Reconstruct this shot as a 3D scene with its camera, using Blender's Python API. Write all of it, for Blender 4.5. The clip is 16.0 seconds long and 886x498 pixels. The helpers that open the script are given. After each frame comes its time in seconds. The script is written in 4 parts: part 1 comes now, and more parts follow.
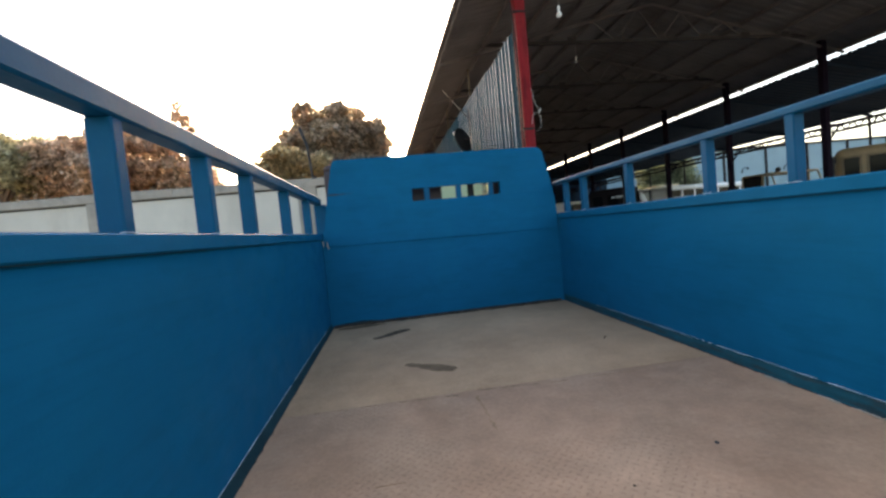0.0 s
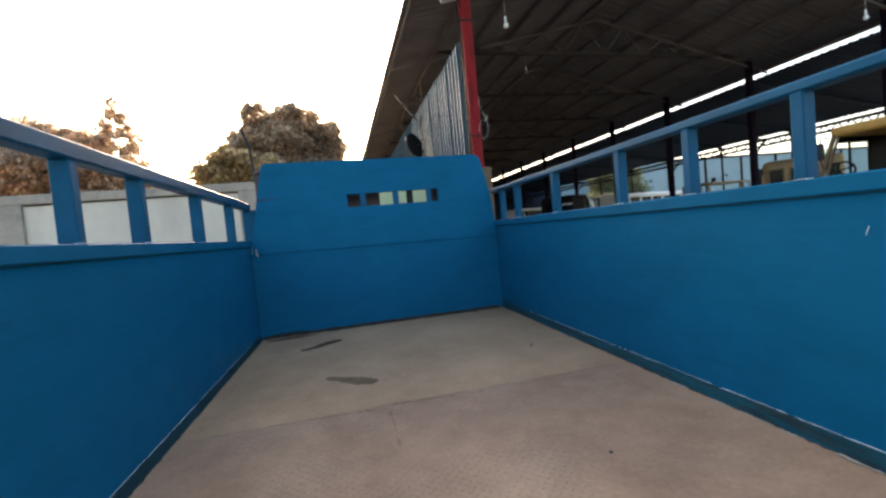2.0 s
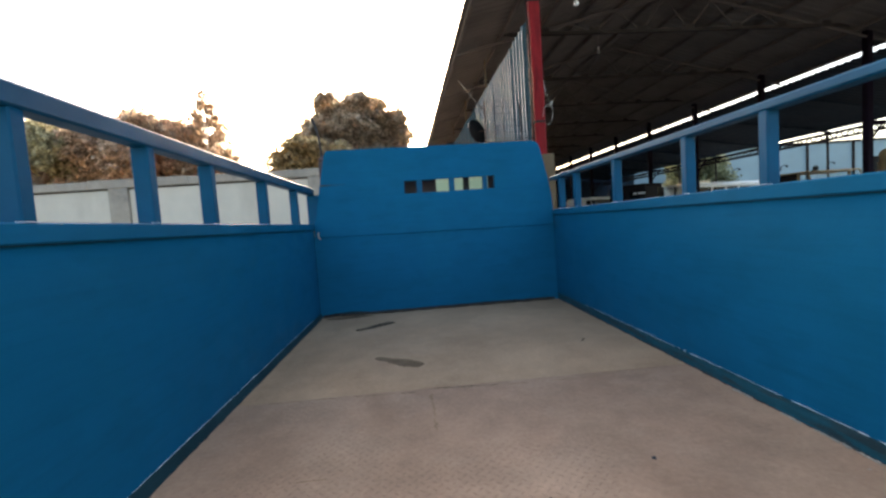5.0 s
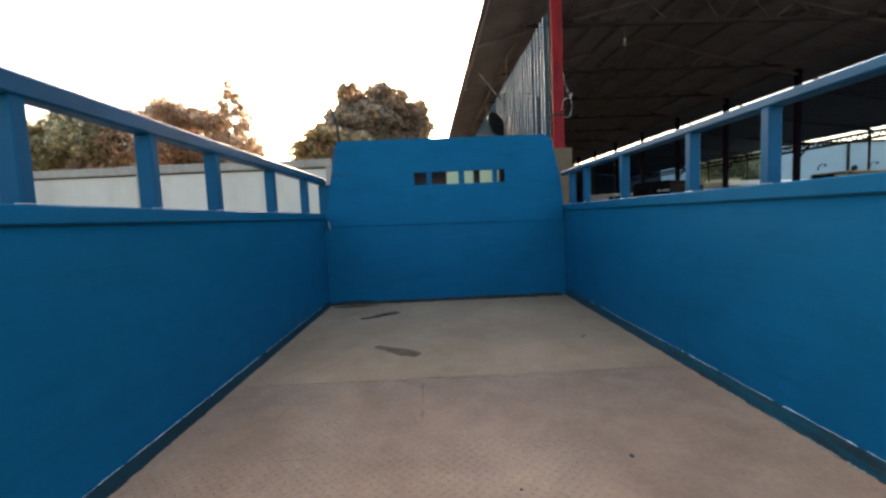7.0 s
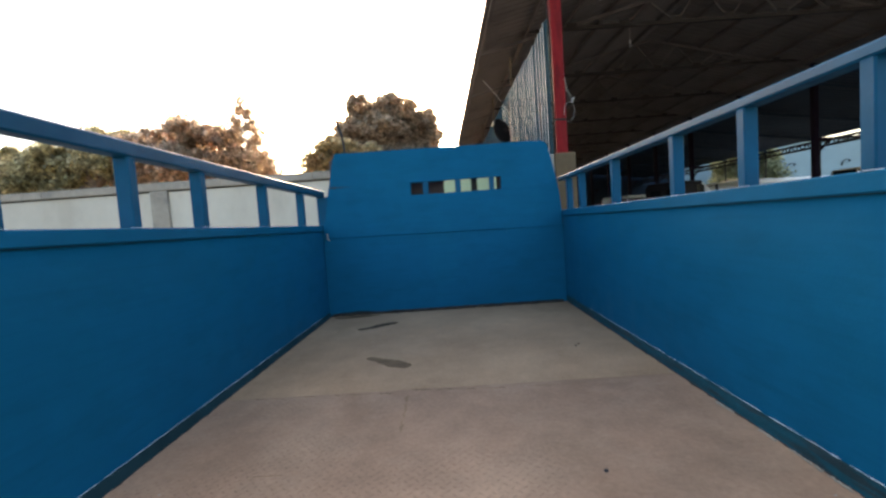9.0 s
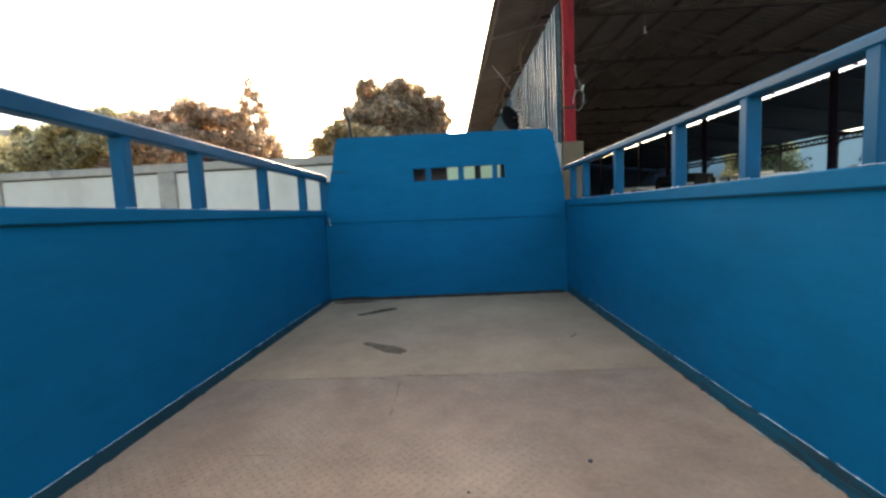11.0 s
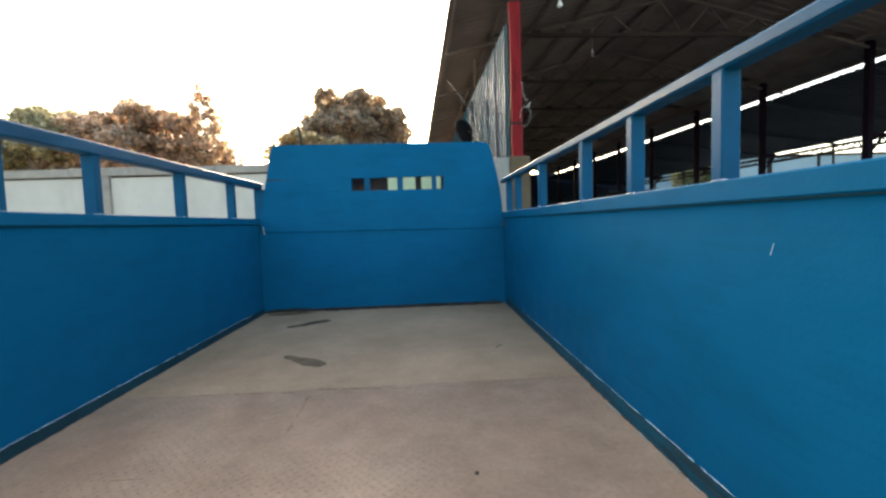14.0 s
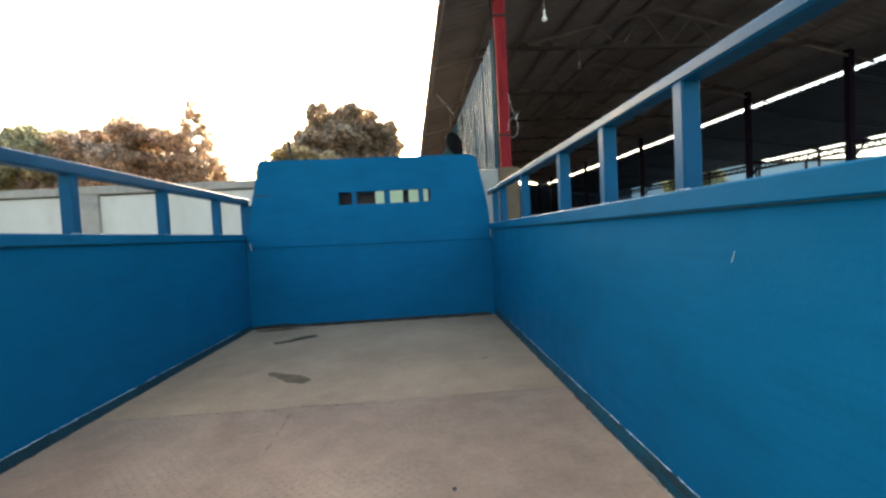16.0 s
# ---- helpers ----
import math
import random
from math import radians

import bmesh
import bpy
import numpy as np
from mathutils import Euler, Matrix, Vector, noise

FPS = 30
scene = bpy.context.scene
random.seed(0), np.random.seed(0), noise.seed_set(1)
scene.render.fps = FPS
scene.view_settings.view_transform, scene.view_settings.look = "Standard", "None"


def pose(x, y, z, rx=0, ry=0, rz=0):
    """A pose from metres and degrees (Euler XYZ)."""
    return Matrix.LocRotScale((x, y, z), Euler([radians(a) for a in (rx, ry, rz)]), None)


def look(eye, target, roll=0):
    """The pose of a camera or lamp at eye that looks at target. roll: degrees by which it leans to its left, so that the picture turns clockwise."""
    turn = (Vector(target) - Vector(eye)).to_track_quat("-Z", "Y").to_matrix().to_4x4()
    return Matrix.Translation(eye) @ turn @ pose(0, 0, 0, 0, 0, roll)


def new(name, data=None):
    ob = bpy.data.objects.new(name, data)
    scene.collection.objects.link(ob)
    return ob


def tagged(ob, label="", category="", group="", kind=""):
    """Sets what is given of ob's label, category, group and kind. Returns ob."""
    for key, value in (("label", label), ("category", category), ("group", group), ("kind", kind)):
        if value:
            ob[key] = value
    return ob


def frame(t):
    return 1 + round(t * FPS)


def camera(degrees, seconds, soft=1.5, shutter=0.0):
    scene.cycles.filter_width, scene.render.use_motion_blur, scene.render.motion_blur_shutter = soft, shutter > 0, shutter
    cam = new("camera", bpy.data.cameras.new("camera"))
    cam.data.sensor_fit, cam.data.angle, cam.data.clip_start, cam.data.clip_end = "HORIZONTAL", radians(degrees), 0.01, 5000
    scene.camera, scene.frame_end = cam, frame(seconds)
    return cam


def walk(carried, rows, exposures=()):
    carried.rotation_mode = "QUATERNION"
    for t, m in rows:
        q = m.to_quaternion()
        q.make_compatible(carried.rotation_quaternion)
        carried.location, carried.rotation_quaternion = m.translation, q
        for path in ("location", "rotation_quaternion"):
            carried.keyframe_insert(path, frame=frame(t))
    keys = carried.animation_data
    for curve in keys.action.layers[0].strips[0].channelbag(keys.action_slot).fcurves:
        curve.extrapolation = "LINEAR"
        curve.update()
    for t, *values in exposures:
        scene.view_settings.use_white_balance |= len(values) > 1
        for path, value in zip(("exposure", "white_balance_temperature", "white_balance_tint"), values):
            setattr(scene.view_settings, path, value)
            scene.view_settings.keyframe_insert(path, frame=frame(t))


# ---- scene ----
cam = camera(93.8, 16.0, soft=2.6)

PATH = [
    (0, (-0.466, -3.677, 0.764), (-0.217, -1.694, 0.67), -5.5),
    (0.5, (-0.396, -3.673, 0.765), (-0.048, -1.707, 0.659), -6.7),
    (1, (-0.337, -3.667, 0.767), (0.093, -1.717, 0.653), -7.0),
    (1.5, (-0.298, -3.667, 0.764), (0.117, -1.712, 0.672), -5.8),
    (2, (-0.247, -3.665, 0.761), (0.186, -1.714, 0.674), -5.3),
    (2.5, (-0.213, -3.663, 0.758), (0.18, -1.703, 0.691), -4.4),
    (3, (-0.183, -3.663, 0.758), (0.098, -1.684, 0.684), -4.4),
    (3.5, (-0.19, -3.662, 0.756), (0.181, -1.697, 0.711), -2.7),
    (4, (-0.191, -3.664, 0.75), (0.167, -1.697, 0.736), -2.2),
    (4.5, (-0.184, -3.666, 0.758), (0.011, -1.678, 0.663), -4.4),
    (7, (-0.06, -3.691, 0.749), (-0.03, -1.697, 0.595), -2.5),
    (7.5, (-0.008, -3.681, 0.752), (0.053, -1.687, 0.613), -3.1),
    (8, (0.037, -3.681, 0.749), (0.111, -1.687, 0.613), -1.6),
    (8.5, (0.085, -3.678, 0.754), (0.168, -1.685, 0.616), -2.8),
    (9, (0.094, -3.685, 0.758), (0.052, -1.689, 0.641), -4.0),
    (11.5, (0.174, -3.673, 0.747), (0.098, -1.682, 0.566), -2.6),
    (12, (0.21, -3.674, 0.742), (0.199, -1.68, 0.585), -1.8),
    (12.5, (0.254, -3.67, 0.742), (0.284, -1.676, 0.594), -2.0),
    (13, (0.302, -3.664, 0.739), (0.399, -1.671, 0.601), -2.2),
    (13.5, (0.337, -3.661, 0.735), (0.451, -1.668, 0.617), -1.8),
    (14, (0.372, -3.661, 0.735), (0.465, -1.667, 0.61), -1.9),
    (14.5, (0.419, -3.665, 0.739), (0.496, -1.669, 0.625), -2.7),
    (15, (0.442, -3.664, 0.734), (0.497, -1.668, 0.628), -1.9),
    (15.5, (0.44, -3.661, 0.737), (0.564, -1.668, 0.635), -2.4),
    (16, (0.438, -3.666, 0.737), (0.555, -1.671, 0.667), -3.0),
]
EXPOSURE = [(0, 2.0, 7200, 10), (4.5, 2.0, 7200, 10), (9, 1.98, 7200, 10), (12, 2.28, 7200, 5), (16, 2.31, 7200, 5)]
walk(cam, [(t, look(eye, target, roll)) for t, eye, target, roll in PATH],
     exposures=EXPOSURE)

# ---- light ----
SUN_AZ, SUN_EL = -3.0, 20.0          # degrees left of +y, above the horizon
world = bpy.data.worlds.new("sky_world")
scene.world = world
world.use_nodes = True
wn, wl = world.node_tree.nodes, world.node_tree.links
sky = wn.new("ShaderNodeTexSky")
sky.sky_type = "NISHITA"
sky.sun_disc = False
sky.sun_elevation = radians(SUN_EL)
sky.sun_rotation = radians(SUN_AZ)
sky.air_density, sky.dust_density, sky.ozone_density = 1.0, 3.0, 1.0
wl.new(sky.outputs["Color"], wn["Background"].inputs["Color"])
wn["Background"].inputs["Strength"].default_value = 0.15

sun_data = bpy.data.lights.new("sun", "SUN")
sun_data.energy, sun_data.angle, sun_data.color = 1.5, radians(14), (1.0, 0.84, 0.66)
sun = new("sun", sun_data)
az, el = radians(SUN_AZ), radians(SUN_EL)
sun.matrix_world = look((0, 0, 20), (-10 * math.sin(az) * math.cos(el), -10 * math.cos(az) * math.cos(el), 20 - 10 * math.sin(el)))


# ---- materials ----
def material(name, base, rough=0.6, metal=0.0, vary=0.12, grain=30.0, patch=2.0, bump=0.1, fine=250.0, tint=None, tint_at=(0.55, 0.75),
             spec=0.5, object_vary=0.0, patch_amount=0.35, streak=None, dist=0.004):
    """A principled material with colour variation at two scales, an optional second tint in patches, and fine relief."""
    m = bpy.data.materials.new(name)
    m.use_nodes = True
    nt = m.node_tree
    n, l = nt.nodes, nt.links
    p = n["Principled BSDF"]
    co = n.new("ShaderNodeTexCoord")
    src = co.outputs["Object"]
    if streak:
        mp = n.new("ShaderNodeMapping")
        mp.inputs["Scale"].default_value = streak
        l.new(src, mp.inputs["Vector"])
        src2 = mp.outputs["Vector"]
    else:
        src2 = src

    def noise_tex(scale, vec, detail=4.0):
        t = n.new("ShaderNodeTexNoise")
        t.inputs["Scale"].default_value = scale
        t.inputs["Detail"].default_value = detail
        t.inputs["Roughness"].default_value = 0.6
        l.new(vec, t.inputs["Vector"])
        return t.outputs["Fac"]

    big, mid, small = noise_tex(patch, src2, 5), noise_tex(grain, src), noise_tex(fine, src, 2)

    def scaled(fac, lo, hi):
        r = n.new("ShaderNodeMapRange")
        r.inputs["From Min"].default_value, r.inputs["From Max"].default_value = 0.3, 0.7
        r.inputs["To Min"].default_value, r.inputs["To Max"].default_value = lo, hi
        l.new(fac, r.inputs["Value"])
        return r.outputs["Result"]

    def times(a, b):
        t = n.new("ShaderNodeMath")
        t.operation = "MULTIPLY"
        l.new(a, t.inputs[0])
        l.new(b, t.inputs[1])
        return t.outputs[0]

    value = times(scaled(big, 1 - vary, 1 + vary), scaled(mid, 1 - vary * 0.5, 1 + vary * 0.5))
    if object_vary:
        info = n.new("ShaderNodeObjectInfo")
        r = n.new("ShaderNodeMapRange")
        r.inputs["To Min"].default_value, r.inputs["To Max"].default_value = 1 - object_vary, 1 + object_vary
        l.new(info.outputs["Random"], r.inputs["Value"])
        value = times(value, r.outputs["Result"])
    colour = n.new("ShaderNodeRGB")
    colour.outputs[0].default_value = (*base, 1)
    out = colour.outputs[0]
    if tint:
        other = n.new("ShaderNodeRGB")
        other.outputs[0].default_value = (*tint, 1)
        ramp = n.new("ShaderNodeMapRange")
        ramp.inputs["From Min"].default_value, ramp.inputs["From Max"].default_value = tint_at
        ramp.inputs["To Max"].default_value = patch_amount
        ramp.interpolation_type = "SMOOTHSTEP"
        l.new(noise_tex(patch * 1.7, src2, 6), ramp.inputs["Value"])
        mix = n.new("ShaderNodeMix")
        mix.data_type = "RGBA"
        l.new(ramp.outputs["Result"], mix.inputs["Factor"])
        l.new(out, mix.inputs["A"])
        l.new(other.outputs[0], mix.inputs["B"])
        out = mix.outputs["Result"]
    scale = n.new("ShaderNodeVectorMath")
    scale.operation = "SCALE"
    l.new(out, scale.inputs[0])
    l.new(value, scale.inputs["Scale"])
    l.new(scale.outputs["Vector"], p.inputs["Base Color"])
    l.new(scaled(mid, max(0.02, rough - 0.08), min(1.0, rough + 0.1)), p.inputs["Roughness"])
    p.inputs["Metallic"].default_value = metal
    p.inputs["Specular IOR Level"].default_value = spec
    if bump:
        b = n.new("ShaderNodeBump")
        b.inputs["Strength"].default_value = bump
        b.inputs["Distance"].default_value = dist
        l.new(small, b.inputs["Height"])
        l.new(b.outputs["Normal"], p.inputs["Normal"])
    return m


def leaf_material(name, base, light):
    m = material(name, base, rough=0.55, vary=0.3, grain=3.0, patch=0.6, bump=0.0, tint=light, tint_at=(0.4, 0.7), patch_amount=0.6)
    n, l = m.node_tree.nodes, m.node_tree.links
    geo = n.new("ShaderNodeNewGeometry")
    own = n.new("ShaderNodeMapRange")
    own.inputs["To Min"].default_value, own.inputs["To Max"].default_value = 0.35, 1.5
    l.new(geo.outputs["Random Per Island"], own.inputs["Value"])
    each = n.new("ShaderNodeVectorMath")
    each.operation = "SCALE"
    l.new(n["Principled BSDF"].inputs["Base Color"].links[0].from_socket, each.inputs[0])
    l.new(own.outputs["Result"], each.inputs["Scale"])
    l.new(each.outputs["Vector"], n["Principled BSDF"].inputs["Base Color"])
    p = m.node_tree.nodes["Principled BSDF"]
    out = m.node_tree.nodes["Material Output"]
    tr = m.node_tree.nodes.new("ShaderNodeBsdfTranslucent")
    tr.inputs["Color"].default_value = (light[0] * 5.3, light[1] * 4.65, light[2] * 4.0, 1)
    mix = m.node_tree.nodes.new("ShaderNodeMixShader")
    mix.inputs["Fac"].default_value = 0.8
    through_leaf = n.new("ShaderNodeVectorMath")
    through_leaf.operation = "SCALE"
    through_leaf.inputs[0].default_value = tr.inputs["Color"].default_value[:3]
    l.new(own.outputs["Result"], through_leaf.inputs["Scale"])
    l.new(through_leaf.outputs["Vector"], tr.inputs["Color"])
    m.node_tree.links.new(p.outputs["BSDF"], mix.inputs[1])
    m.node_tree.links.new(tr.outputs["BSDF"], mix.inputs[2])
    m.node_tree.links.new(mix.outputs["Shader"], out.inputs["Surface"])
    return m


def glass_material(name, tint, rough=0.02):
    m = bpy.data.materials.new(name)
    m.use_nodes = True
    p = m.node_tree.nodes["Principled BSDF"]
    p.inputs["Base Color"].default_value = (*tint, 1)
    p.inputs["Roughness"].default_value = rough
    p.inputs["Transmission Weight"].default_value = 1.0
    p.inputs["IOR"].default_value = 1.05
    return m


BLUE = material("blue_enamel_paint", (0.0003, 0.105, 0.216), rough=0.5, vary=0.06, grain=9.0, patch=1.3, bump=0.12, fine=90.0,
                tint=(0.0006, 0.120, 0.226), tint_at=(0.5, 0.72), patch_amount=0.4, streak=(1.0, 1.0, 0.45), spec=0.03)
BLUE_BAR = material("blue_bar_paint", (0.0006, 0.073, 0.152), rough=0.42, vary=0.14, grain=14.0, patch=3.0, bump=0.12, fine=90.0,
                    tint=(0.004, 0.098, 0.182), tint_at=(0.55, 0.75), patch_amount=0.4, spec=0.09)
SKIRT = material("dark_blue_edge_and_shade", (0.010, 0.036, 0.046), rough=0.7, vary=0.25, grain=20.0, patch=4.0, bump=0.3, spec=0.08)
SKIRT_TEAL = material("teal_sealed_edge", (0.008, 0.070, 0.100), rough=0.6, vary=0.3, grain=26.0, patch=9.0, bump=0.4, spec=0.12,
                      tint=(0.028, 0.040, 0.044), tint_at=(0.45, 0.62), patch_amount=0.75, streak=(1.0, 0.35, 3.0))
# Black for packed joint dirt, and for shadow lines at headboard and coping.
GRIME_SHADE = material("black_joint_grime_and_shade", (0.045, 0.040, 0.034), rough=0.9, vary=0.3, grain=40.0, patch=8.0, bump=0.4, spec=0.1)
BARE = material("bare_scraped_metal", (0.58, 0.70, 0.76), rough=0.45, metal=0.1, vary=0.25, grain=60.0, bump=0.1)
DUST = material("dusty_steel_floor", (0.400, 0.258, 0.156), rough=0.8, vary=0.15, grain=9.0, patch=1.3, bump=0.25, fine=60.0,
                tint=(0.44, 0.298, 0.186), tint_at=(0.42, 0.68), patch_amount=0.6, spec=0.2)


def add_tread(m, pitch=0.026):
    """Worn raised lozenges, turned to either side in turn, and darker grime round them where the dust is thin."""
    nt = m.node_tree
    n, l = nt.nodes, nt.links

    def math_node(op, a, b=None, c=None):
        q = n.new("ShaderNodeMath")
        q.operation = op
        for k, v in enumerate((a, b, c)):
            if v is None:
                continue
            if isinstance(v, (int, float)):
                q.inputs[k].default_value = v
            else:
                l.new(v, q.inputs[k])
        return q.outputs[0]

    co = n.new("ShaderNodeTexCoord")
    sep = n.new("ShaderNodeSeparateXYZ")
    l.new(co.outputs["Object"], sep.inputs[0])
    u = math_node("DIVIDE", math_node("ADD", sep.outputs["X"], sep.outputs["Y"]), pitch * 1.414)
    v = math_node("DIVIDE", math_node("SUBTRACT", sep.outputs["X"], sep.outputs["Y"]), pitch * 1.414)
    odd = math_node("FLOORED_MODULO", math_node("ADD", math_node("FLOOR", u), math_node("FLOOR", v)), 2.0)
    fu, fv = math_node("SUBTRACT", math_node("FRACT", u), 0.5), math_node("SUBTRACT", math_node("FRACT", v), 0.5)

    def lozenge(a, b):
        d = math_node("ADD", math_node("POWER", math_node("MULTIPLY", a, 2.3), 2.0), math_node("POWER", math_node("MULTIPLY", b, 7.5), 2.0))
        r = n.new("ShaderNodeMapRange")
        r.interpolation_type = "SMOOTHSTEP"
        r.inputs["From Min"].default_value, r.inputs["From Max"].default_value = 0.5, 1.0
        r.inputs["To Min"].default_value, r.inputs["To Max"].default_value = 1.0, 0.0
        l.new(d, r.inputs["Value"])
        return r.outputs["Result"]

    h = math_node("ADD", math_node("MULTIPLY", lozenge(fu, fv), odd), math_node("MULTIPLY", lozenge(fv, fu), math_node("SUBTRACT", 1.0, odd)))
    worn = n.new("ShaderNodeTexNoise")
    worn.inputs["Scale"].default_value = 1.3
    worn.inputs["Detail"].default_value = 3
    l.new(co.outputs["Object"], worn.inputs["Vector"])
    mask = n.new("ShaderNodeMapRange")
    mask.interpolation_type = "SMOOTHSTEP"
    mask.inputs["From Min"].default_value, mask.inputs["From Max"].default_value = 0.36, 0.52
    # the tread is barest towards the driver's side of the rear end
    gap = n.new("ShaderNodeVectorMath")
    gap.operation = "DISTANCE"
    gap.inputs[1].default_value = (-0.50, -1.15, 1.02)
    l.new(co.outputs["Object"], gap.inputs[0])
    l.new(math_node("SUBTRACT", worn.outputs["Fac"], math_node("MULTIPLY", math_node("SUBTRACT", gap.outputs["Value"], 0.45), 0.30)), mask.inputs["Value"])
    h = math_node("MULTIPLY", h, mask.outputs["Result"])
    p = n["Principled BSDF"]
    old = p.inputs["Normal"].links[0].from_node
    b = n.new("ShaderNodeBump")
    b.inputs["Strength"].default_value, b.inputs["Distance"].default_value = 0.5, 0.0018
    l.new(h, b.inputs["Height"])
    l.new(b.outputs["Normal"], old.inputs["Normal"])
    base = p.inputs["Base Color"].links[0].from_socket
    dark = n.new("ShaderNodeVectorMath")
    dark.operation = "SCALE"
    l.new(base, dark.inputs[0])
    l.new(math_node("SUBTRACT", 1.0, math_node("MULTIPLY", h, 0.19)), dark.inputs["Scale"])
    l.new(dark.outputs["Vector"], p.inputs["Base Color"])


WORN = material("worn_dusty_tread_plate", (0.345, 0.220, 0.147), rough=0.8, vary=0.23, grain=9.0, patch=1.5, bump=0.25, fine=60.0,
                tint=(0.37, 0.247, 0.168), tint_at=(0.42, 0.64), patch_amount=0.7, spec=0.2)
add_tread(WORN)


def add_dust(m, seed, colour, amount):
    """Pale dust lying in blotches with ragged edges, which buries the tread under it."""
    nt = m.node_tree
    n, l = nt.nodes, nt.links
    co = n.new("ShaderNodeTexCoord")
    mp = n.new("ShaderNodeMapping")
    mp.inputs["Location"].default_value = (seed, -seed, 0)
    mp.inputs["Scale"].default_value = (1.0, 1.5, 1.0)
    l.new(co.outputs["Object"], mp.inputs["Vector"])
    t = n.new("ShaderNodeTexNoise")
    t.inputs["Scale"].default_value, t.inputs["Detail"].default_value, t.inputs["Roughness"].default_value = 2.6, 12.0, 0.72
    l.new(mp.outputs["Vector"], t.inputs["Vector"])
    r = n.new("ShaderNodeMapRange")
    r.interpolation_type = "SMOOTHSTEP"
    r.inputs["From Min"].default_value, r.inputs["From Max"].default_value = 0.48, 0.66
    r.inputs["To Max"].default_value = amount
    l.new(t.outputs["Fac"], r.inputs["Value"])
    p = n["Principled BSDF"]
    mix = n.new("ShaderNodeMix")
    mix.data_type = "RGBA"
    mix.inputs["B"].default_value = (*colour, 1)
    l.new(r.outputs["Result"], mix.inputs["Factor"])
    l.new(p.inputs["Base Color"].links[0].from_socket, mix.inputs["A"])
    # fine grit in the colour
    g = n.new("ShaderNodeTexNoise")
    g.inputs["Scale"].default_value, g.inputs["Detail"].default_value, g.inputs["Roughness"].default_value = 55.0, 6.0, 0.75
    l.new(co.outputs["Object"], g.inputs["Vector"])
    gr = n.new("ShaderNodeMapRange")
    gr.inputs["From Min"].default_value, gr.inputs["From Max"].default_value = 0.3, 0.7
    gr.inputs["To Min"].default_value, gr.inputs["To Max"].default_value = 0.86, 1.12
    l.new(g.outputs["Fac"], gr.inputs["Value"])
    sc = n.new("ShaderNodeVectorMath")
    sc.operation = "SCALE"
    l.new(mix.outputs["Result"], sc.inputs[0])
    l.new(gr.outputs["Result"], sc.inputs["Scale"])
    l.new(sc.outputs["Vector"], p.inputs["Base Color"])


def add_grime(m, seed, strength):
    """Old brown tyre and mud marks in long soft patches of their own shape."""
    nt = m.node_tree
    n, l = nt.nodes, nt.links
    co = n.new("ShaderNodeTexCoord")
    mp = n.new("ShaderNodeMapping")
    mp.inputs["Location"].default_value = (seed, seed * 0.7, 0)
    mp.inputs["Rotation"].default_value = (0, 0, 0.5)
    mp.inputs["Scale"].default_value = (1.6, 0.8, 1.0)
    l.new(co.outputs["Object"], mp.inputs["Vector"])
    t = n.new("ShaderNodeTexNoise")
    t.inputs["Scale"].default_value, t.inputs["Detail"].default_value, t.inputs["Roughness"].default_value = 1.2, 8.0, 0.65
    l.new(mp.outputs["Vector"], t.inputs["Vector"])
    r = n.new("ShaderNodeMapRange")
    r.interpolation_type = "SMOOTHSTEP"
    r.inputs["From Min"].default_value, r.inputs["From Max"].default_value = 0.47, 0.70
    r.inputs["To Max"].default_value = strength
    l.new(t.outputs["Fac"], r.inputs["Value"])
    p = n["Principled BSDF"]
    base = p.inputs["Base Color"].links[0].from_socket
    mix = n.new("ShaderNodeMix")
    mix.data_type = "RGBA"
    mix.inputs["B"].default_value = (0.19, 0.112, 0.066, 1)
    l.new(r.outputs["Result"], mix.inputs["Factor"])
    l.new(base, mix.inputs["A"])
    # scattered dark specks of dirt
    sp = n.new("ShaderNodeTexVoronoi")
    sp.inputs["Scale"].default_value, sp.inputs["Randomness"].default_value = 26.0, 1.0
    l.new(co.outputs["Object"], sp.inputs["Vector"])
    size = n.new("ShaderNodeMapRange")
    size.inputs["From Min"].default_value, size.inputs["From Max"].default_value = 0.72, 1.0
    size.inputs["To Min"].default_value, size.inputs["To Max"].default_value = 0.0, 0.11
    l.new(sp.outputs["Color"], size.inputs["Value"])
    spot = n.new("ShaderNodeMath")
    spot.operation = "LESS_THAN"
    l.new(sp.outputs["Distance"], spot.inputs[0])
    l.new(size.outputs["Result"], spot.inputs[1])
    faint = n.new("ShaderNodeMath")
    faint.operation = "MULTIPLY"
    faint.inputs[1].default_value = 0.45
    l.new(spot.outputs[0], faint.inputs[0])
    mix2 = n.new("ShaderNodeMix")
    mix2.data_type = "RGBA"
    mix2.inputs["B"].default_value = (0.09, 0.065, 0.05, 1)
    l.new(faint.outputs[0], mix2.inputs["Factor"])
    l.new(mix.outputs["Result"], mix2.inputs["A"])
    l.new(mix2.outputs["Result"], p.inputs["Base Color"])


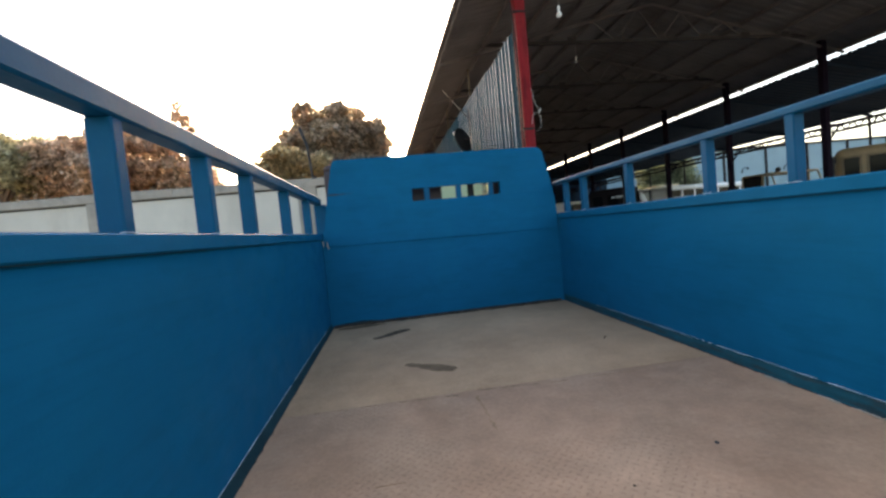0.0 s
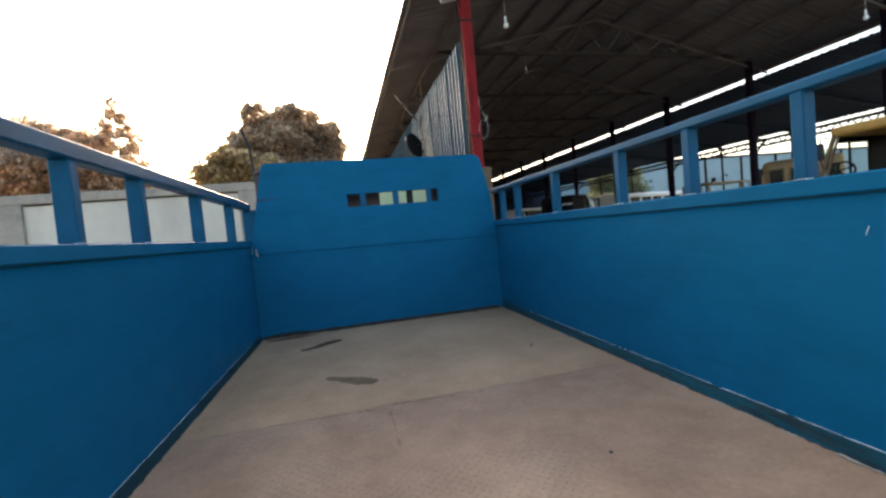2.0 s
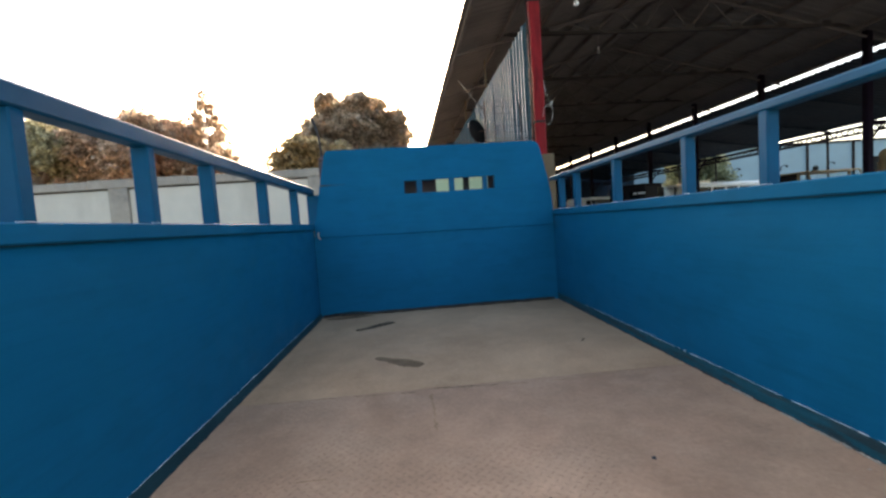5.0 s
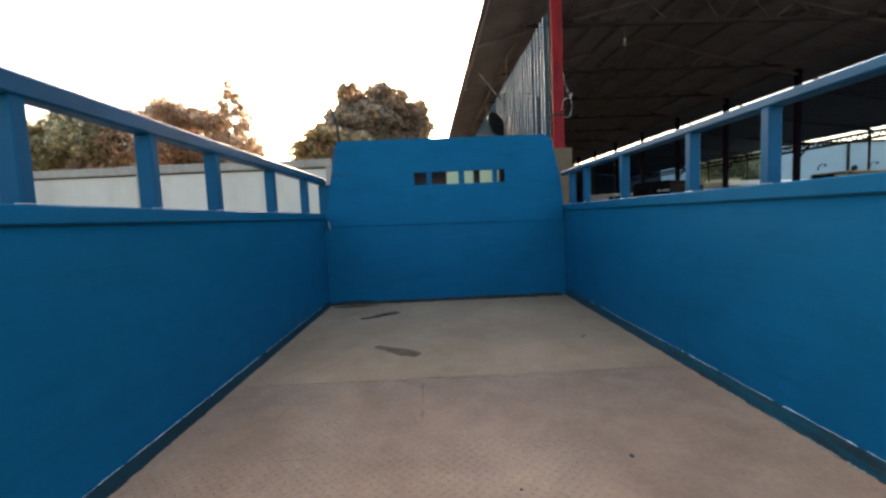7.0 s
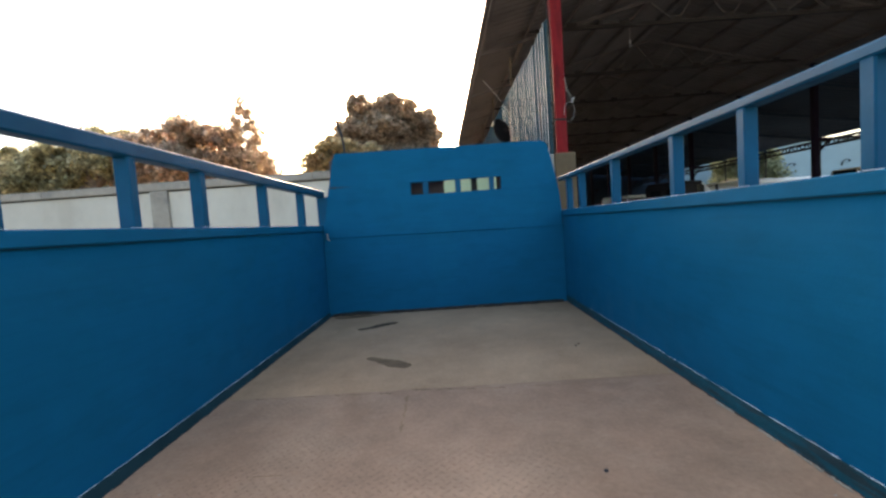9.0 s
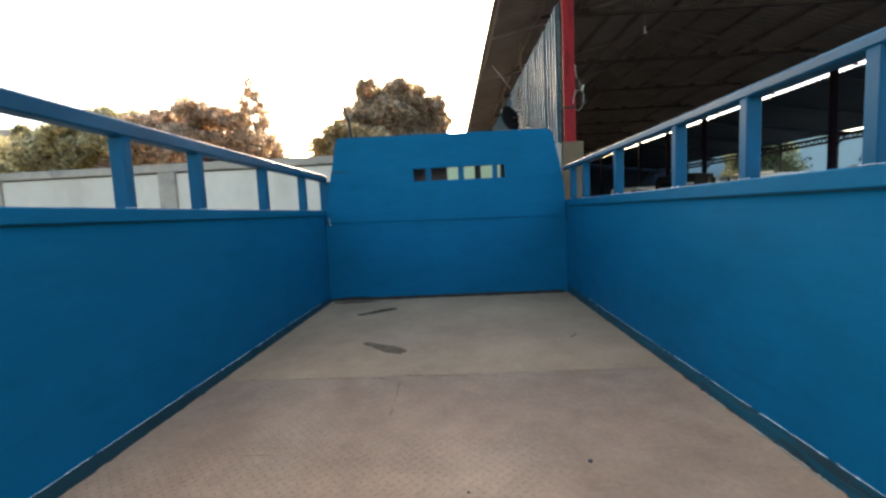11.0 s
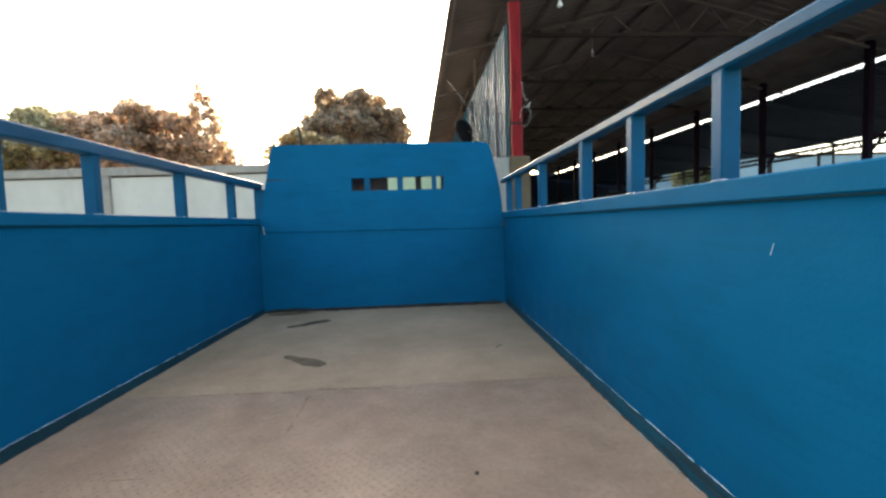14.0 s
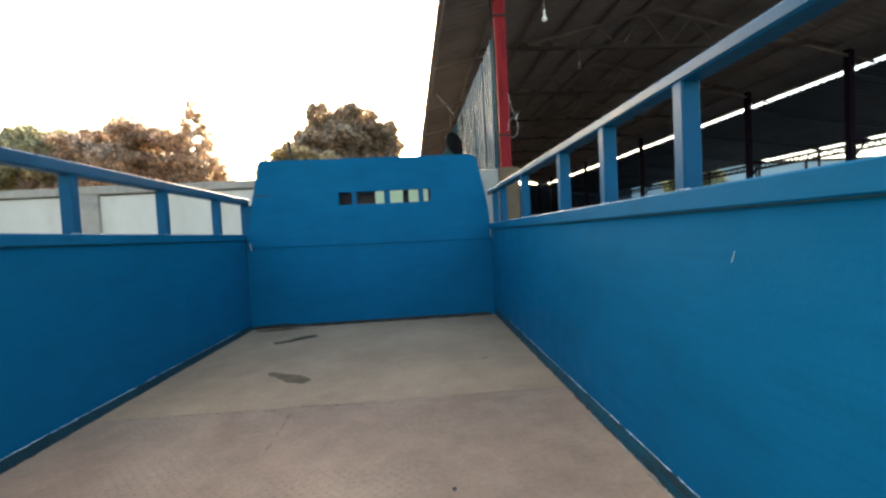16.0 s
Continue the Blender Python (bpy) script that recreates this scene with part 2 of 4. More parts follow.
def add_smears(m, dark, seed):
    """Overlapping brush coats: soft darker patches with some brushed lines across, and old dirt in rare blots."""
    nt = m.node_tree
    n, l = nt.nodes, nt.links
    co = n.new("ShaderNodeTexCoord")
    p = n["Principled BSDF"]
    out = p.inputs["Base Color"].links[0].from_socket
    for scale, stretch, lo, hi, amount in ((1.7, (1.0, 1.0, 1.9), 0.42, 0.68, 0.24), (5.5, (0.8, 0.8, 2.2), 0.48, 0.70, 0.24), (22.0, (0.12, 0.12, 2.6), 0.45, 0.72, 0.18)):
        mp = n.new("ShaderNodeMapping")
        mp.inputs["Location"].default_value = (seed + scale, seed * 0.4, 0.2 * seed)
        mp.inputs["Scale"].default_value = stretch
        l.new(co.outputs["Object"], mp.inputs["Vector"])
        t = n.new("ShaderNodeTexNoise")
        t.inputs["Scale"].default_value, t.inputs["Detail"].default_value, t.inputs["Roughness"].default_value = scale, 6.0, 0.6
        l.new(mp.outputs["Vector"], t.inputs["Vector"])
        r = n.new("ShaderNodeMapRange")
        r.interpolation_type = "SMOOTHSTEP"
        r.inputs["From Min"].default_value, r.inputs["From Max"].default_value = lo, hi
        r.inputs["To Max"].default_value = amount
        l.new(t.outputs["Fac"], r.inputs["Value"])
        mix = n.new("ShaderNodeMix")
        mix.data_type = "RGBA"
        mix.inputs["B"].default_value = (*dark, 1)
        l.new(r.outputs["Result"], mix.inputs["Factor"])
        l.new(out, mix.inputs["A"])
        out = mix.outputs["Result"]
    l.new(out, p.inputs["Base Color"])


add_smears(BLUE, (0.0006, 0.068, 0.128), 2.6)
add_grime(WORN, 3.1, 0.40)
add_grime(DUST, 5.3, 0.30)
add_dust(WORN, 1.7, (0.385, 0.263, 0.182), 0.50)
add_dust(DUST, 4.2, (0.45, 0.305, 0.195), 0.35)
FLAKE = material("grey_paint_flake", (0.38, 0.34, 0.28), rough=0.7, vary=0.2, bump=0.1)
STAIN_PALE = material("dried_damp_stain", (0.165, 0.112, 0.070), rough=0.9, vary=0.25, grain=20.0, patch=6.0, bump=0.1, spec=0.05)
MUD = material("dried_mud_line", (0.265, 0.176, 0.112), rough=0.9, vary=0.25, grain=20.0, patch=6.0, bump=0.1, spec=0.05)
STAIN = material("damp_stain", (0.075, 0.055, 0.038), rough=0.85, vary=0.2, grain=20.0, patch=6.0, bump=0.1, spec=0.08)
BLACK = material("black_rubber", (0.02, 0.02, 0.022), rough=0.7, vary=0.2, bump=0.1)
BROWN_PANEL = material("dark_brown_cab_panel", (0.06, 0.035, 0.035), rough=0.6, vary=0.15)
RED = material("red_oxide_paint", (0.235, 0.018, 0.020), rough=0.5, vary=0.22, grain=12.0, patch=9.0, streak=(1.0, 1.0, 0.12), tint=(0.13, 0.014, 0.016), tint_at=(0.45, 0.65), patch_amount=0.7, bump=0.15, spec=0.04)
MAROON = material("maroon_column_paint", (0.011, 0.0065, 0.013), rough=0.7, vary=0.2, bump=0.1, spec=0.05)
SHEET = material("weathered_roof_sheet", (0.172, 0.150, 0.142), rough=0.65, metal=0.1, vary=0.16, grain=5.0, patch=0.7, bump=0.08,
                 tint=(0.112, 0.094, 0.087), tint_at=(0.45, 0.7), patch_amount=0.7)
NAVY = material("dark_navy_roof_sheet", (0.017, 0.030, 0.048), rough=0.7, vary=0.16, grain=5.0, patch=0.7, bump=0.08, spec=0.1)
PURLIN = material("grey_purlin_paint", (0.150, 0.131, 0.124), rough=0.7, vary=0.2, bump=0.1, spec=0.08)
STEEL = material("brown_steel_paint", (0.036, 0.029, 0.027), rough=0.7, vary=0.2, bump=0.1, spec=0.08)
TRUSS = material("truss_paint_toned_for_light", (0.056, 0.048, 0.045), rough=0.75, vary=0.2, bump=0.1, spec=0.05)
CLAD = material("pale_blue_cladding", (0.020, 0.058, 0.078), rough=0.65, metal=0.0, spec=0.03, vary=0.12, grain=6.0, patch=1.2, bump=0.06,
                tint=(0.040, 0.088, 0.112), patch_amount=0.6, streak=(1.0, 1.0, 0.3))
# Pale tone that paints the sky's grazing reflection onto the near rib crests.
RIB_GLINT = material("rib_crest_sky_glint", (0.62, 0.65, 0.66), rough=0.4, vary=0.2, grain=6.0, patch=1.2, bump=0.06)
PLASTER = material("lime_washed_plaster", (0.60, 0.535, 0.45), rough=0.9, vary=0.06, grain=6.0, patch=0.9, bump=0.3, fine=60.0,
                  tint=(0.48, 0.415, 0.34), tint_at=(0.48, 0.72), patch_amount=0.7, streak=(1.0, 1.0, 0.35), spec=0.2)
CONCRETE = material("grey_weathered_concrete", (0.36, 0.305, 0.25), rough=0.92, vary=0.16, grain=14.0, patch=1.6, bump=0.5, fine=70.0,
                    tint=(0.22, 0.2, 0.18), tint_at=(0.5, 0.72), patch_amount=0.7, spec=0.2)
TAN = material("tan_sand_concrete", (0.135, 0.095, 0.058), rough=0.92, vary=0.16, grain=14.0, patch=2.5, bump=0.5, fine=70.0, spec=0.2)
CEMENT = material("pale_cement_block", (0.31, 0.29, 0.255), rough=0.92, vary=0.12, grain=14.0, patch=3.0, bump=0.5, fine=70.0, spec=0.2)
EARTH = material("packed_earth", (0.28, 0.235, 0.19), rough=0.95, vary=0.18, grain=1.5, patch=0.15, bump=0.5, fine=12.0,
                 tint=(0.33, 0.28, 0.23), patch_amount=0.7, spec=0.15, dist=0.02)
CABLE_W = material("dusty_white_cable", (0.42, 0.38, 0.33), rough=0.5, vary=0.1, bump=0.0)
DISH = material("dark_grey_dish", (0.030, 0.030, 0.032), rough=0.8, vary=0.15, spec=0.1)
LAMP_WHITE = material("white_lamp_glass", (0.85, 0.85, 0.83), rough=0.15, vary=0.03, bump=0.0)
LAMP_GREY = material("grey_lamp_housing", (0.35, 0.35, 0.35), rough=0.5, vary=0.1)
YELLOW = material("faded_yellow_paint", (0.60, 0.32, 0.085), rough=0.45, vary=0.12, grain=6.0, patch=1.5, tint=(0.46, 0.33, 0.18), patch_amount=0.6)
TAN_PAINT = material("tan_vehicle_paint", (0.40, 0.27, 0.14), rough=0.5, vary=0.12, grain=6.0, patch=1.5)
WHITE_PAINT = material("white_vehicle_paint", (0.75, 0.75, 0.72), rough=0.4, vary=0.06)
DARK_PAINT = material("dark_vehicle_paint", (0.014, 0.011, 0.012), rough=0.6, vary=0.15, spec=0.1)
TINTED = glass_material("green_tinted_glass", (0.78, 1.0, 0.76))
DARK_GLASS = material("dark_window_glass", (0.008, 0.009, 0.010), rough=0.12, vary=0.05, bump=0.0, spec=0.15)
CLEAR = glass_material("clear_glass", (0.93, 0.96, 0.95))
FENCE_BLUE = material("pale_blue_fence_sheet", (0.24, 0.345, 0.385), rough=0.5, vary=0.08, grain=1.0, patch=0.2, bump=0.05)
BARK = material("brown_bark", (0.12, 0.085, 0.06), rough=0.9, vary=0.25, grain=10.0, patch=2.0, bump=0.6, fine=30.0, dist=0.02)
LEAF = leaf_material("olive_leaves", (0.115, 0.105, 0.082), (0.152, 0.138, 0.116))
LEAF_DARK = leaf_material("dusty_brown_leaves", (0.118, 0.104, 0.082), (0.156, 0.137, 0.116))
LEAF_LIGHT = leaf_material("pale_olive_leaves", (0.12, 0.112, 0.065), (0.152, 0.138, 0.095))
LEAF_FRESH = leaf_material("grey_green_leaves", (0.07, 0.085, 0.055), (0.075, 0.088, 0.06))
LEAF_GREEN = leaf_material("dull_green_leaves", (0.09, 0.095, 0.065), (0.118, 0.122, 0.09))
PLASTER_FAR = material("faded_green_plaster", (0.38, 0.4, 0.33), rough=0.9, vary=0.1, grain=2.0, patch=0.4)

# ---- building helpers ----
WORLD = {}


def thing(name, label, category, at=(0, 0, 0), group="", kind="", m=None):
    """A top-level thing: an Empty at its base."""
    ob = new(name)
    ob.empty_display_size = 0.1
    ob.matrix_basis = m if m is not None else Matrix.Translation(at)
    WORLD[ob] = ob.matrix_basis.copy()
    return tagged(ob, label, category, group, kind)


def part(name, bm, mat, parent=None, label="", m=None, smooth=False):
    """One mesh object from a bmesh given in world metres (or in the frame m), under a thing or a part."""
    if m is not None:
        bm.transform(m)
    if parent is not None:
        bm.transform(WORLD[parent].inverted())
    bmesh.ops.recalc_face_normals(bm, faces=bm.faces)
    me = bpy.data.meshes.new(name)
    bm.to_mesh(me)
    bm.free()
    for q in me.polygons:
        q.use_smooth = smooth
    me.materials.append(mat)
    ob = new(name, me)
    if parent is not None:
        ob.parent = parent
        WORLD[ob] = WORLD[parent].copy()
    else:
        WORLD[ob] = Matrix.Identity(4)
    if label:
        tagged(ob, label)
    return ob


def box(x0, x1, y0, y1, z0, z1, bevel=0.0, bm=None, seg=1):
    """A box between bounds, with eased edges, added to bm or in a bmesh of its own."""
    own = bmesh.new()
    bmesh.ops.create_cube(own, size=1.0)
    for v in own.verts:
        v.co = Vector(((x0 + x1) / 2 + v.co.x * (x1 - x0), (y0 + y1) / 2 + v.co.y * (y1 - y0), (z0 + z1) / 2 + v.co.z * (z1 - z0)))
    if bevel:
        bmesh.ops.bevel(own, geom=list(own.edges), offset=bevel, segments=seg, affect="EDGES", profile=0.5)
    return own if bm is None else merge(bm, own)


def merge(bm, own):
    me = bpy.data.meshes.new("tmp")
    own.to_mesh(me)
    own.free()
    bm.from_mesh(me)
    bpy.data.meshes.remove(me)
    return bm


def tube(points, radius, sides=8, bm=None, ends=True, radii=None):
    """A round bar along points."""
    own = bmesh.new()
    pts = [Vector(p) for p in points]
    rings = []
    side = None
    for i, p in enumerate(pts):
        way = (pts[min(i + 1, len(pts) - 1)] - pts[max(i - 1, 0)]).normalized()
        if side is None:
            side = way.orthogonal().normalized()
        else:
            side = (side - way * side.dot(way)).normalized()
        up = way.cross(side)
        r = radii[i] if radii else radius
        rings.append([own.verts.new(p + (side * math.cos(2 * math.pi * k / sides) + up * math.sin(2 * math.pi * k / sides)) * r) for k in range(sides)])
    for a, b in zip(rings, rings[1:]):
        for k in range(sides):
            own.faces.new((a[k], a[(k + 1) % sides], b[(k + 1) % sides], b[k]))
    if ends:
        own.faces.new(rings[0][::-1])
        own.faces.new(rings[-1])
    return own if bm is None else merge(bm, own)


def prism(outline, y0, y1, bevel=0.0):
    """An outline in x, z given a thickness along y."""
    own = bmesh.new()
    a = [own.verts.new((x, y0, z)) for x, z in outline]
    b = [own.verts.new((x, y1, z)) for x, z in outline]
    own.faces.new(a)
    own.faces.new(b[::-1])
    for i in range(len(a)):
        j = (i + 1) % len(a)
        own.faces.new((a[i], b[i], b[j], a[j]))
    if bevel:
        bmesh.ops.bevel(own, geom=list(own.edges), offset=bevel, segments=1, affect="EDGES")
    return own


# ---- ground ----
GROUND = -1.02
bm = bmesh.new()
bmesh.ops.create_grid(bm, x_segments=60, y_segments=60, size=600)
for v in bm.verts:
    v.co.z = GROUND
ground = part("ground", bm, EARTH)
tagged(ground, "packed brown earth yard reaching to the horizon", "ground", kind="structure")

# ---- the truck whose open bed the camera looks into ----
XL, XR, Y0, YB = -1.045, 1.095, 0.0, -3.45      # inner faces of the boards, headboard, rear end
truck = thing("flatbed_truck", "blue steel flatbed truck with an empty dusty open bed", "truck", (0, -1.5, GROUND))

floor = part("bed_floor", box(XL - 0.06, XR + 0.06, YB, 0.06, -0.09, -0.005, 0.003), DUST, truck, "dusty grey-brown steel bed floor")
for x0, x1, y0, y1 in ((XL, XR, -1.79, 0), (XL, -0.15745, YB, -1.7902), (-0.15735, XR, YB, -1.7902)):
    part("floor_plate", box(x0, x1, y0, y1, -0.0045, 0.0, 0.0002), WORN if y1 < -1 else DUST, floor)


def blob(cx, cy, length, width, turn, seed, z=0.0022, n=26):
    """A flat irregular patch with a pointed outline."""
    rnd = random.Random(seed)
    own = bmesh.new()
    ring = []
    for k in range(n):
        a = 2 * math.pi * k / n
        w = 1 + 0.16 * math.sin(3 * a + seed) + rnd.uniform(-0.08, 0.08)
        x, y = math.cos(a) * length / 2 * (1 + 0.05 * rnd.uniform(-1, 1)), math.sin(a) * abs(math.sin(a)) ** 0.35 * width / 2 * w
        ring.append(own.verts.new((cx + x * math.cos(turn) - y * math.sin(turn), cy + x * math.sin(turn) + y * math.cos(turn), z)))
    face = own.faces.new(ring)
    if face.normal.z < 0:
        face.normal_flip()
    low = bmesh.ops.extrude_face_region(own, geom=[face])
    for v in low["geom"]:
        if isinstance(v, bmesh.types.BMVert):
            v.co.z = z - 0.0015
    return own


def leaf_stain(x, y, length, width, turn, seed, z=0.0022, waist=0.3, bend=0.0, n=22):
    """A flat damp mark: a short head and a longer body with a waist between them, and an uneven edge."""
    rnd = random.Random(seed)
    own = bmesh.new()
    up, down = [], []
    for k in range(n + 1):
        q = k / n
        head = max(0.0, 1 - ((q - waist * 0.55) / (waist * 0.62)) ** 2) ** 0.5 * 0.6
        body = max(0.0, 1 - ((q - (1 + waist) / 2 - 0.02) / ((1 - waist) / 2 + 0.07)) ** 2) ** 0.5
        w = max(head, body, 0.04) * width / 2
        px, py = (q - 0.5) * length, bend * math.sin((q - 0.5) * 2 * math.pi)
        for row, sgn in ((up, 1), (down, -1)):
            yy = py + sgn * w * rnd.uniform(0.82, 1.12)
            row.append(own.verts.new((x + px * math.cos(turn) - yy * math.sin(turn), y + px * math.sin(turn) + yy * math.cos(turn), z)))
    for k in range(n):
        own.faces.new((up[k], down[k], down[k + 1], up[k + 1]))
    top = list(own.faces)
    low = bmesh.ops.extrude_face_region(own, geom=top)
    for v in low["geom"]:
        if isinstance(v, bmesh.types.BMVert):
            v.co.z = z - 0.0015
    return own


part("stain", leaf_stain(-0.316, -1.374, 0.325, 0.098, radians(-37), 3), STAIN_PALE, floor, "pale brown damp leaf-shaped stain")
part("stain", leaf_stain(-0.522, -0.487, 0.325, 0.092, radians(31), 5, waist=0.22, bend=0.012), STAIN, floor, "dark damp leaf-shaped stain")
part("stain", blob(-0.78, -0.085, 0.40, 0.10, radians(3), 8, 0.0016), STAIN_PALE, floor, "brown dirt in the corner")


def seam_dirt(x0, x1, y0, y1, wide, seed, gaps):
    """Short broken lines of dirt caught in a joint between floor plates, one mesh each."""
    rnd = random.Random(seed)
    q = 0.0
    span = math.hypot(x1 - x0, y1 - y0)
    ux, uy = (x1 - x0) / span, (y1 - y0) / span
    while q < span - 0.03:
        ln = min(rnd.uniform(0.03, 0.16), span - q)
        own = bmesh.new()
        rows = []
        steps = max(3, int(ln / 0.012))
        for k in range(steps + 1):
            d = q + ln * k / steps
            w = wide * math.sin(math.pi * (k + 0.3) / (steps + 0.6)) ** 0.6 * rnd.uniform(0.3, 1.0)
            c = rnd.uniform(-0.25, 0.25) * wide
            rows.append([own.verts.new((x0 + ux * d - uy * (c + e), y0 + uy * d + ux * (c + e), 0.0011)) for e in (-w / 2, w / 2)])
        for a, b in zip(rows, rows[1:]):
            own.faces.new((a[0], a[1], b[1], b[0]))
        part("seam_dirt", own, STAIN_PALE if rnd.random() < 0.35 and abs(uy) < 0.5 else MUD, floor)
        q += ln + rnd.uniform(0.0, gaps)


seam_dirt(-0.98, -0.50, -1.800, -1.803, 0.008, 31, 0.10)
seam_dirt(-0.50, -0.22, -1.806, -1.822, 0.014, 32, 0.01)
seam_dirt(-0.14, 0.16, -1.800, -1.822, 0.016, 33, 0.02)
seam_dirt(0.20, 0.66, -1.832, -1.838, 0.014, 34, 0.12)
seam_dirt(0.66, 1.06, -1.80, -1.80, 0.006, 35, 0.25)
seam_dirt(-0.150, -0.143, -1.86, -2.20, 0.020, 36, 0.02)
for x, y, r in ((0.504, -2.494, 0.007), (0.78, -1.287, 0.006)):
    part("rivet_hole", tube(((x, y, 0.0), (x, y, 0.003)), r, 10), BLACK, floor)
for x, y, r in ((0.803, -1.258, 0.007), (-0.30, -2.9, 0.004), (0.14, -2.62, 0.004)):
    part("dirt_speck", tube(((x, y, 0.0), (x, y, 0.0025)), r, 7), STAIN, floor)
for x, y in ((-0.842, -2.489), (1.07, -1.767), (1.028, -2.651), (-1.0, -0.06)):
    part("pale_chip", box(x - 0.004, x + 0.003, y - 0.0025, y + 0.003, 0.0005, 0.002, 0.0006), FLAKE, floor)
part("scored_line", box(-0.586, -0.496, -2.424, -2.4205, 0.0003, 0.0012, 0.0), MUD, floor)


def ragged_strip(x0, x1, y0, y1, depth, seed, along, z=0.0014, step=0.035):
    """A thin layer of joint dirt with one straight and one ragged edge. along: 0 for x, 1 for y."""
    rnd = random.Random(seed)
    own = bmesh.new()
    a, b = (x0, x1) if along == 0 else (y0, y1)
    n = int(abs(b - a) / step)
    rows = []
    for k in range(n + 1):
        q = a + (b - a) * k / n
        d = depth * max(0.1, rnd.gauss(0.55, 0.4))
        if along == 0:
            rows.append((own.verts.new((q, y0, z)), own.verts.new((q, y0 - d, 0.0004))))
        else:
            rows.append((own.verts.new((x0, q, z)), own.verts.new((x0 + d, q, 0.0004))))
    for p, q in zip(rows, rows[1:]):
        own.faces.new((p[0], p[1], q[1], q[0]))
    return own


part("joint_grime", ragged_strip(-1.02, 1.06, -0.005, 0, 0.028, 1, 0), GRIME_SHADE, floor, "black dirt packed along the headboard joint")
part("joint_grime", ragged_strip(1.0905, 0, -0.1, YB, -0.008, 2, 1, step=0.02), GRIME_SHADE, floor, "black dirt packed along the side joint")
part("joint_grime", ragged_strip(-1.025, 0, -0.1, YB, 0.008, 3, 1), GRIME_SHADE, floor, "black dirt packed along the side joint")
for y0, y1, x in ((-2.15, -2.095, 1.074), (-2.20, -2.15, 1.076), (-2.40, -2.32, 1.076), (-2.53, -2.44, 1.077), (-2.56, -2.53, 1.078), (-2.65, -2.57, 1.077), (-2.86, -2.74, 1.077)):
    rnd = random.Random(int(-y0 * 1000))
    n = 9
    pts = [(x + rnd.uniform(-0.003, 0.003), y1 + (y0 - y1) * k / n, 0.004 + rnd.uniform(-0.001, 0.002)) for k in range(n + 1)]
    part("paint_flake", tube(pts, 0.003, 6, radii=[0.0008] + [rnd.uniform(0.0018, 0.0044) for _ in range(n - 1)] + [0.0008]), FLAKE, floor, "curled strip of grey sealant")


def side_board(s, x, posts, name_label, flange, rail):
    """A bed side: sheet panel with sloped sealed foot, top flange, posts and top rail. s: +1 for the +x side; x: inner face of posts."""
    xi = XL if s < 0 else XR
    top = 0.823 if s < 0 else 0.815

    def slab(a, b, y0, y1, z0, z1, bevel):
        lo, hi = sorted((x + s * a, x + s * b))
        return box(lo, hi, y0, y1, z0, z1, bevel)

    board = part("side_board", slab(0.012, 0.06, YB, 0.05, -0.05, 0.80, 0.003), BLUE, truck, name_label)
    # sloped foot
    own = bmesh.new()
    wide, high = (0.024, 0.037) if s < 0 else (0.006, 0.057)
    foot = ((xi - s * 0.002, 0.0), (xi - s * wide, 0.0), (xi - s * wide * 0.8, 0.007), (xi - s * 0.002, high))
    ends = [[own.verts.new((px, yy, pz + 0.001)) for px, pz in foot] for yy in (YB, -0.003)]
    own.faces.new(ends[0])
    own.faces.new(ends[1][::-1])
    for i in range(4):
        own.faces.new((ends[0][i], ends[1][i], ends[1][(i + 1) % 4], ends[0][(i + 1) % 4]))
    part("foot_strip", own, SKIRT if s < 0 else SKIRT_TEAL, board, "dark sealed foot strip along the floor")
    rnd = random.Random(7 if s < 0 else 8)
    y = -0.25 if s < 0 else -0.6
    while y > YB + 0.1:
        ln = rnd.uniform(0.05, 0.3)
        if rnd.random() < (0.8 if s < 0 else 0.95):
            pts = [(xi - s * 0.0022, y - ln * k / 8, high + 0.0012 + rnd.uniform(-0.0011, 0.0011)) for k in range(9)]
            thin = [rnd.uniform(0.0003, 0.0014) for _ in pts]
            part("bright_edge", tube(pts, 0.001, 5, radii=thin), BARE, board, "thin pale line along the top of the foot strip")
        for _ in range(2):
            yb, lb = y - rnd.uniform(0.0, ln), rnd.uniform(0.01, 0.035)
            bead = tube(((xi - s * 0.003, yb, high + 0.0018), (xi - s * 0.004, yb - lb * 0.4, high + 0.0026), (xi - s * 0.003, yb - lb, high + 0.0016)), 0.0018, 6, radii=[0.0007, rnd.uniform(0.0012, 0.0022), 0.0006])
            part("sealant_bead", bead, BARE, board)
        y -= ln + rnd.uniform(0.0, 0.04)
    part("flange", slab(0.0, 0.075, YB, 0.05 if s > 0 else 0.088, flange, top, 0.004), BLUE, board)
    # Thin dark strip that draws the flange's shadow line on the board.
    own = slab(0.004, 0.02, YB, -0.01, flange - 0.0035, flange - 0.0005, 0.0)
    part("lap_seam", own, SKIRT, board, "thin dark strip drawn for the shadow line under the flange")
    part("rail", slab(-0.004, 0.058, YB, 0.05 if s > 0 else 0.090, *rail, 0.006), BLUE_BAR, board)
    for y in posts:
        part("post", slab(0.001, 0.049 if s > 0 else 0.058, y - 0.04, y, 0.81, 1.0795, 0.004), BLUE_BAR, board)
        part("weld_bead", tube(((x + s * 0.004, y - 0.055, top + 0.0005), (x - s * 0.001, y - 0.02, top + 0.001), (x + s * 0.004, y + 0.006, top + 0.0005)), 0.0010, 6), BARE, board)
    return board


